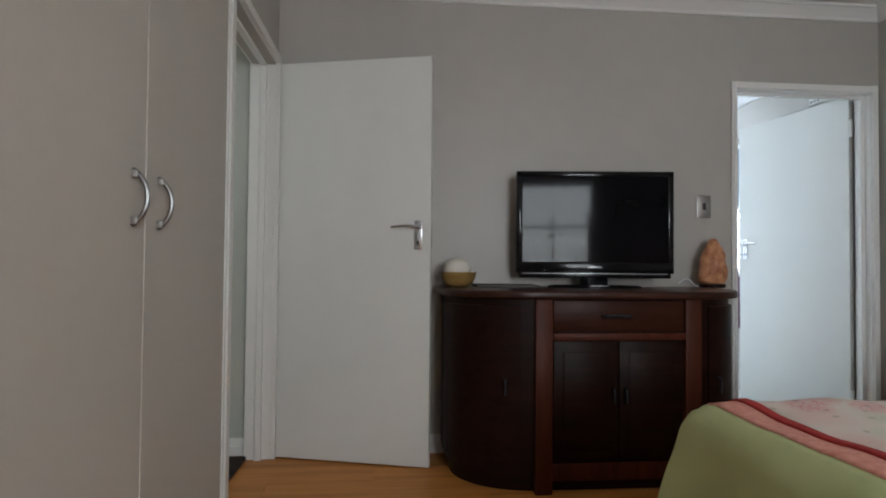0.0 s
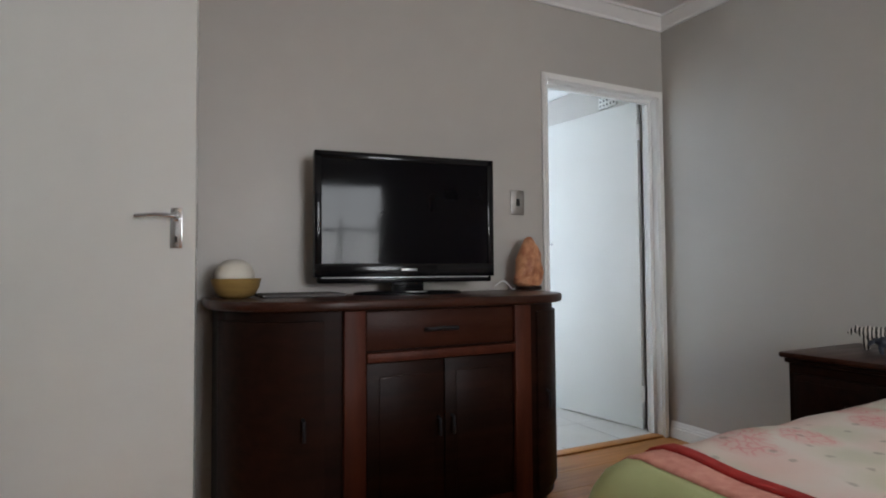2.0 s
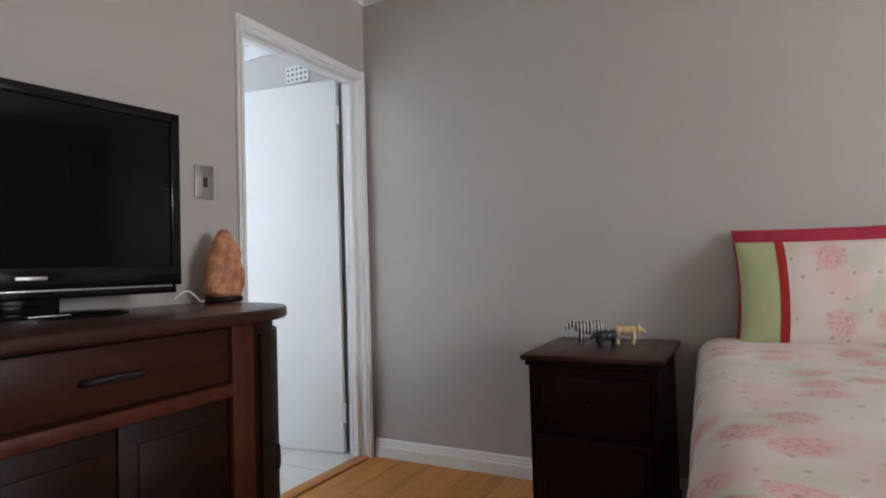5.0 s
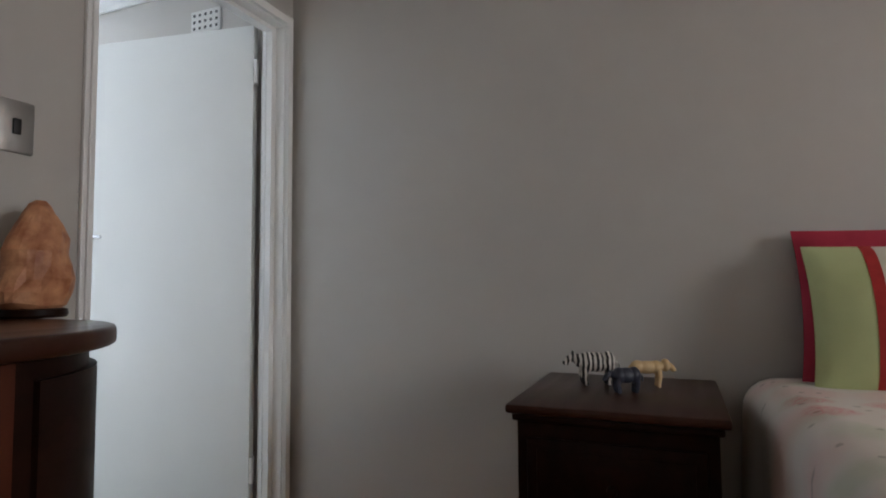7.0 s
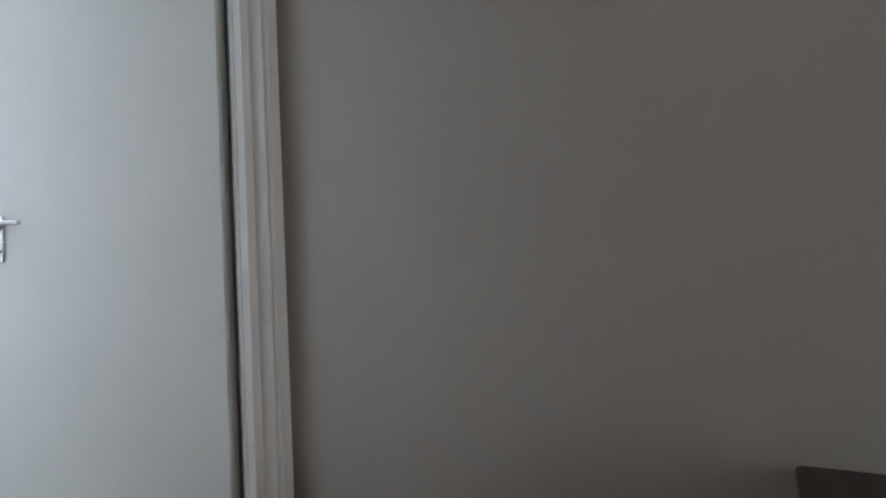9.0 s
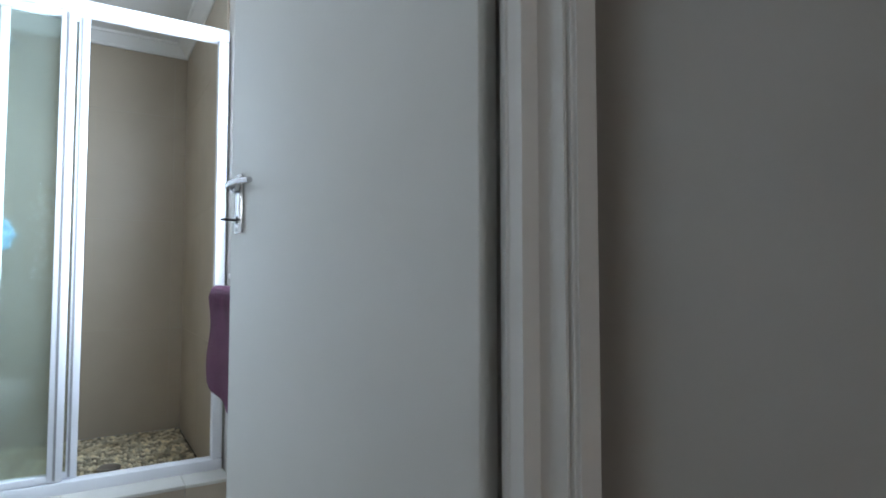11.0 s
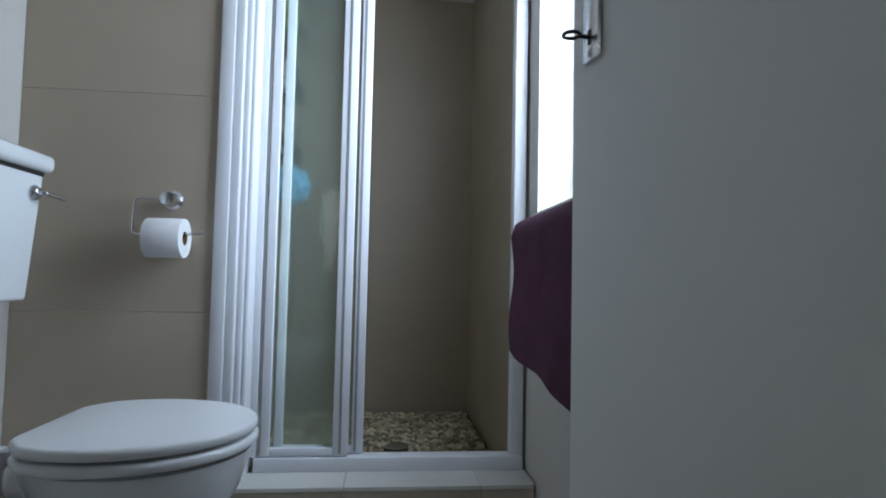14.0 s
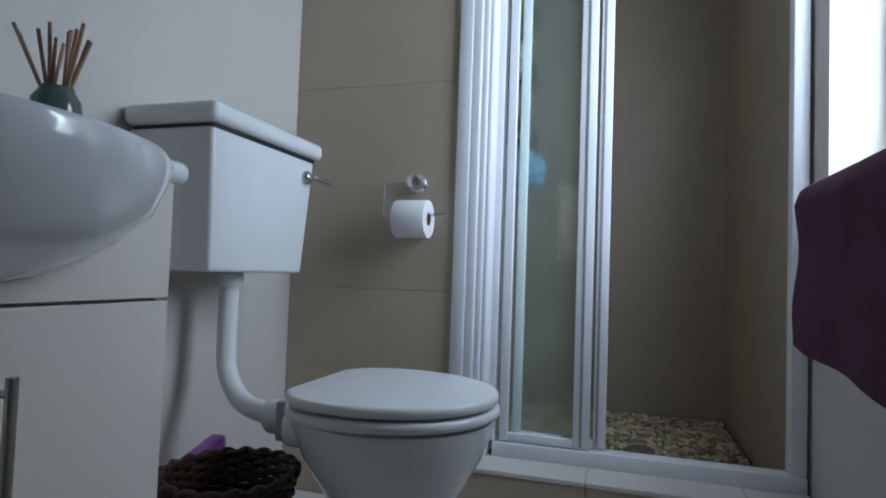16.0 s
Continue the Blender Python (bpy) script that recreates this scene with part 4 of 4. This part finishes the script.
def paper_holder():
    e = thing("toilet_roll_holder", Matrix.Translation((1.735, YT, .973)), "chrome toilet roll holder on tiled wall", "toilet roll holder")
    part("rosette", turned(lathe([(.028, 0), (.028, .008), (.02, .014), (.017, .05), (.02, .054), (.019, .062), (.004, .066)], 24), Matrix.Rotation(radians(90), 4, "X")), M_chrome, e)
    part("wire_arm", tube(smooth_path([(0, -.05, .0), (-.07, -.055, .0), (-.085, -.056, -.006), (-.087, -.058, -.03), (-.087, -.06, -.09), (-.082, -.06, -.10), (-.06, -.06, -.102), (.085, -.06, -.10), (.10, -.06, -.092)], 5), .0035, 8), M_chrome, e)
    r = thing("toilet_roll", Matrix.Translation((1.74, YT - .06, .860)), "white toilet paper roll on the holder", "toilet paper", "")
    prof = [(.020, -.05), (.055, -.05), (.056, -.048), (.056, .048), (.055, .05), (.020, .05), (.020, -.05)]
    part("paper", turned(lathe(prof, 32, caps=False), Matrix.Rotation(radians(90), 4, "Y")), M_paper, r)
    part("core", turned(lathe([(.0205, -.0495), (.0205, .0495), (.0185, .0495), (.0185, -.0495), (.0205, -.0495)], 24, caps=False), Matrix.Rotation(radians(90), 4, "Y")), M_bowl, r)


paper_holder()


def vanity():
    x1, y0, y1 = 1.66, 3.87, 4.47
    e = thing("vanity_unit", Matrix.Translation((0, 0, 0)), "cream vanity cabinet with bar handle below basin", "vanity unit")
    part("carcass", box(XBW + .002, y0, .1, x1 - .02, y1, .830, .001), M_vanity, e, smooth=False)
    part("plinth", box(XBW + .03, y0 + .02, 0, x1 - .06, y1 - .02, .1), M_vanity, e, smooth=False)
    part("fascia", box(x1 - .019, y0, .653, x1, y1, .830, .0015), M_vanity, e, smooth=False)
    for ya, yb, yh in ((y0, 4.168, 4.13), (4.172, y1, 4.215)):
        d = part("door", box(x1 - .019, ya, .11, x1, yb, .648, .0015), M_vanity, e, smooth=False)
        part("handle", tube([(x1 + .03, yh, .40), (x1 + .03, yh, .575)], .0065, 10), M_nickel, d, "brushed steel bar handle")
        for z in (.43, .555):
            part("handle_post", tube([(x1 - .002, yh, z), (x1 + .03, yh, z)], .005, 8), M_nickel, d)
    b = thing("basin", Matrix.Translation((1.585, 4.15, .785)), "white porcelain semi-recessed basin on the vanity unit", "basin")
    bm = lathe([(.06, -.118), (.13, -.098), (.195, -.060), (.235, -.02), (.250, .02), (.255, .045), (.249, .058), (.233, .06), (.213, .05), (.19, -.01), (.14, -.08), (.05, -.10), (.01, -.102)], 48, 1.0, 1.12)
    part("bowl", bm, M_porc, b)
    part("deck", box(-.283, -.29, .046, .082, .352, .082, .016, seg=4), M_porc, b, "rounded white porcelain deck")
    tp = part("tap", tube(smooth_path([(-.235, 0, .07), (-.235, 0, .14), (-.21, 0, .17), (-.14, 0, .16), (-.12, 0, .14)], 5), .013, 12), M_chrome, b, "chrome tap")
    d = thing("reed_diffuser", Matrix.Translation((1.497, 4.398, .867)), "teal glazed pot with bamboo reeds on the basin", "reed diffuser")
    part("pot", lathe([(.028, 0), (.034, .008), (.036, .05), (.034, .08), (.026, .092), (.024, .100), (.021, .098), (.020, .07), (.004, .066)], 28), M_teal, d)
    rnd = random.Random(4)
    for k in range(12):
        a, t = rnd.uniform(0, 6.28), rnd.uniform(.015, .045)
        c = -.008 if k % 2 else .008
        part("reed", tube([(c, c * .5, .07), (c * 3.2 + math.cos(a) * t, c + math.sin(a) * t, .185 + rnd.uniform(-.012, .010))], .0028, 6), M_reed, d)


vanity()


def basket():
    e = thing("wicker_basket", Matrix.Translation((1.59, 4.735, 0)), "dark brown woven wicker waste basket beside toilet", "basket")
    bm = None
    h = .295
    for k in range(30):
        z = .010 + h * k / 30
        r = .092 + .034 * z / h
        ring = []
        for i in range(49):
            a = 2 * math.pi * i / 48
            q = r + .004 * (1 if (i + 2 * k) % 4 < 2 else -1)
            ring.append((q * math.cos(a), q * math.sin(a), z))
        bm = tube(ring, .0060, 6, bm)
    part("weave", bm, M_wick, e)
    for i in range(24):
        a = 2 * math.pi * i / 24
        part("stake", tube([(.092 * math.cos(a), .092 * math.sin(a), .0), (.126 * math.cos(a), .126 * math.sin(a), h)], .004, 6), M_wick, e)
    rim = []
    for i in range(97):
        a = 2 * math.pi * i / 96
        rim.append(((.130 + .004 * math.cos(a * 20)) * math.cos(a), (.130 + .004 * math.cos(a * 20)) * math.sin(a), h + .004 * math.sin(a * 20)))
    part("rim", tube(rim, .008, 8), M_wick, e, "braided rim")
    part("bottom", lathe([(.086, .002), (.091, .006), (.086, .012)], 24), M_wick, e)
    b = thing("purple_packet", pose(1.445, 4.76, 0, 0, 0, 0), "purple plastic packet standing behind the basket", "packet")
    bm = box(-.02, -.13, 0, .02, .13, .25, .008, seg=3)
    for v in bm.verts:
        v.co.z += (v.co.y + .13) * .25 * (v.co.z / .25)
        v.co.x += .006 * noise.noise(v.co * 30)
    part("wrap", bm, M_purple, b)


basket()

mt = thing("door_mat", Matrix.Translation((-1.02, 3.0, .0)), "dark brown mat on the passage floor", "mat")
part("pile", box(-.28, -.20, 0, .30, .35, .016, .006), M_mat, mt)


# ---- pieces: planks, tiles, pebbles ----
def piece(name, me, parent, m):
    ob = new(name, me)
    ob.parent = parent
    ob.matrix_world = m
    return ob


def box_mesh(name, dx, dy, dz, mat, bevel=.0015):
    me = bpy.data.meshes.new(name)
    bm = box(0, 0, 0, dx, dy, dz, bevel, seg=1)
    bm.to_mesh(me)
    bm.free()
    me.materials.append(mat)
    return me


floor = thing("floor", Matrix(), "honey oak laminate plank floor", "floor", kind="structure")
PW = .19
rows = int((YN - .0 - YS) / PW) + 1
cache = {}
for r in range(rows):
    y1 = YN - .012 - r * PW
    x = -2.0 - (r * .47) % 1.2
    while x < XE:
        a, b = max(x, -2.0 if y1 > 2.25 else -1.15), min(x + 1.2, XE - .001)
        y0 = max(y1 - PW + .0012, YS)
        if b - a > .03 and y1 - y0 > .02:
            key = (round(b - a, 4), round(y1 - y0, 4))
            if key not in cache:
                cache[key] = box_mesh("plank", b - a - .0012, y1 - y0, .012, M_plank, .001)
            piece("plank", cache[key], floor, Matrix.Translation((a, y0, -.012)))
        x += 1.2

bfloor = thing("floor_bathroom", Matrix(), "pale square bathroom floor tiles", "floor", kind="structure")
ft = {}
y = YB - .06
while y < YT:
    x = XBW
    ye = min(y + .4, YT)
    while x < XE - .01:
        xe = min(x + .4, XE + .006)
        key = (round(xe - x, 3), round(ye - y, 3))
        if key not in ft:
            ft[key] = box_mesh("tile", key[0] - .003, key[1] - .003, .012, M_floor_tile)
        piece("tile", ft[key], bfloor, Matrix.Translation((x, y, -.009)))
        x += .4
    y += .4


def wall_tiles(name, label, u0, u1, z0, z1, place, us=None, gap=.0005):
    """Tiles in a plane; place(u, z, du, dz) gives box bounds."""
    e = thing(name, Matrix(), label, "wall", kind="structure")
    zc = [z0] + [z for z in (.012, .648, 1.287, 1.926) if z0 + .02 < z < z1 - .02] + [z1]
    uc = us or [u0, u1]
    for za, zb in zip(zc, zc[1:]):
        for ua, ub in zip(uc, uc[1:]):
            b = place(ua + gap, za + gap, ub - gap, zb - gap)
            part("tile", box(*b, .001, seg=1), M_tile, e, smooth=False)


wall_tiles("wall_tiled", "taupe porcelain tiles on the wall beside shower", XBW, 1.852, 0, BCEIL, lambda a, z, b, w: (a, YT, z, b, YT + .012, w), None, .001)
wall_tiles("wall_tiles_shower_back", "taupe porcelain tiles on shower back wall", 1.85, XE, .05, BCEIL, lambda a, z, b, w: (a, YSH, z, b, YSH + .012, w), [1.85, 2.12, 2.74, XE])
wall_tiles("wall_tiles_shower_east", "taupe porcelain tiles on shower side wall", 5.545, YSH, .05, BCEIL, lambda a, z, b, w: (XE - .003, a, z, XE + .009, b, w), [5.545, 6.16, YSH])
wall_tiles("wall_tiles_shower_west", "taupe porcelain tiles on shower side wall", 5.545, YSH, .05, BCEIL, lambda a, z, b, w: (1.85, a, z, 1.862, b, w), [5.545, 6.16, YSH])
step = thing("shower_kerb", Matrix(), "taupe and cream tiled shower kerb", "step", kind="structure")
for a, b in ((1.853, 2.25), (2.25, 2.65), (2.65, XE + .004)):
    part("tile", box(a + .0012, YT - .032, .0, b - .0012, YT - .02, .142, .001, seg=1), M_tile, step, smooth=False)
    part("tile", box(a + .0012, YT - .036, .1432, b - .0012, 5.487, .157, .002, seg=1), M_floor_tile, step, smooth=False)

# shower floor
tagged(mesh_ob("shower_floor", box(1.862, 5.545, 0, XE - .003, YSH, .045), M_pgrout), "grouted pebble bed of the shower", "floor", kind="structure")
rnd = random.Random(11)
pm = []
for k in range(7):
    me = bpy.data.meshes.new("pebble")
    bm = bmesh.new()
    bmesh.ops.create_icosphere(bm, subdivisions=1, radius=1)
    sx, sy = rnd.uniform(.011, .017), rnd.uniform(.008, .012)
    for v in bm.verts:
        v.co = Vector((v.co.x * sx, v.co.y * sy, v.co.z * .008)) * (1 + .15 * noise.noise(v.co * 1.5 + Vector((k * 3, 0, 0))))
    for f in bm.faces:
        f.smooth = True
    bm.to_mesh(me)
    bm.free()
    me.materials.append(M_pebble)
    pm.append(me)
pebs = thing("pebble_floor", Matrix(), "small cream and brown river pebbles set in grout", "floor", kind="structure")
spots = []
y = 5.56
row = 0
while y < YSH - .008:
    x = 1.875 + (.013 if row % 2 else 0)
    while x < XE - .012:
        spots.append((x + rnd.uniform(-.005, .005), y + rnd.uniform(-.004, .004)))
        x += .0265
    y += .0215
    row += 1
near = [p for p in spots if p[0] > 2.27 and 5.62 < p[1] < 6.02][:300]
keep = set(near)
for x, y in near:
    piece("pebble", pm[rnd.randrange(7)], pebs, Matrix.Translation((x, y, .049)) @ Matrix.Rotation(rnd.uniform(0, 6.28), 4, "Z"))
verts, faces = [], []
for x, y in spots:
    if (x, y) in keep or (x - 2.42) ** 2 + (y - 6.07) ** 2 < .052 ** 2:
        continue
    me = pm[rnd.randrange(7)]
    r = rnd.uniform(0, 6.28)
    c, s = math.cos(r), math.sin(r)
    o = len(verts)
    verts += [(x + v.co.x * c - v.co.y * s, y + v.co.x * s + v.co.y * c, .049 + v.co.z) for v in me.vertices]
    faces += [tuple(o + i for i in p.vertices) for p in me.polygons]
me = bpy.data.meshes.new("pebbles")
me.from_pydata(verts, [], faces)
me.materials.append(M_pebble)
me.polygons.foreach_set("use_smooth", [True] * len(faces))
ob = new("pebbles", me)
ob.parent = pebs
tagged(ob, "small cream and brown river pebbles", kind="stuff")

# outside ground
tagged(mesh_ob("ground", box(-300, -300, -.5, 300, 300, -.13), material("garden_ground", (0.09, 0.1, 0.05), (0.07, 0.06, 0.04), 0.95)), "plain garden ground outside the house", "ground", kind="structure")
# unseen slab added over the ceilings to stop sun and sky leaking in
tagged(mesh_ob("sky_block_slab", box(-2.2, YS - .3, 2.62, XE + .5, YSH + .3, 2.72), M_ceil), "unseen flat slab added above the rooms to keep sky light out", "roof", kind="structure")
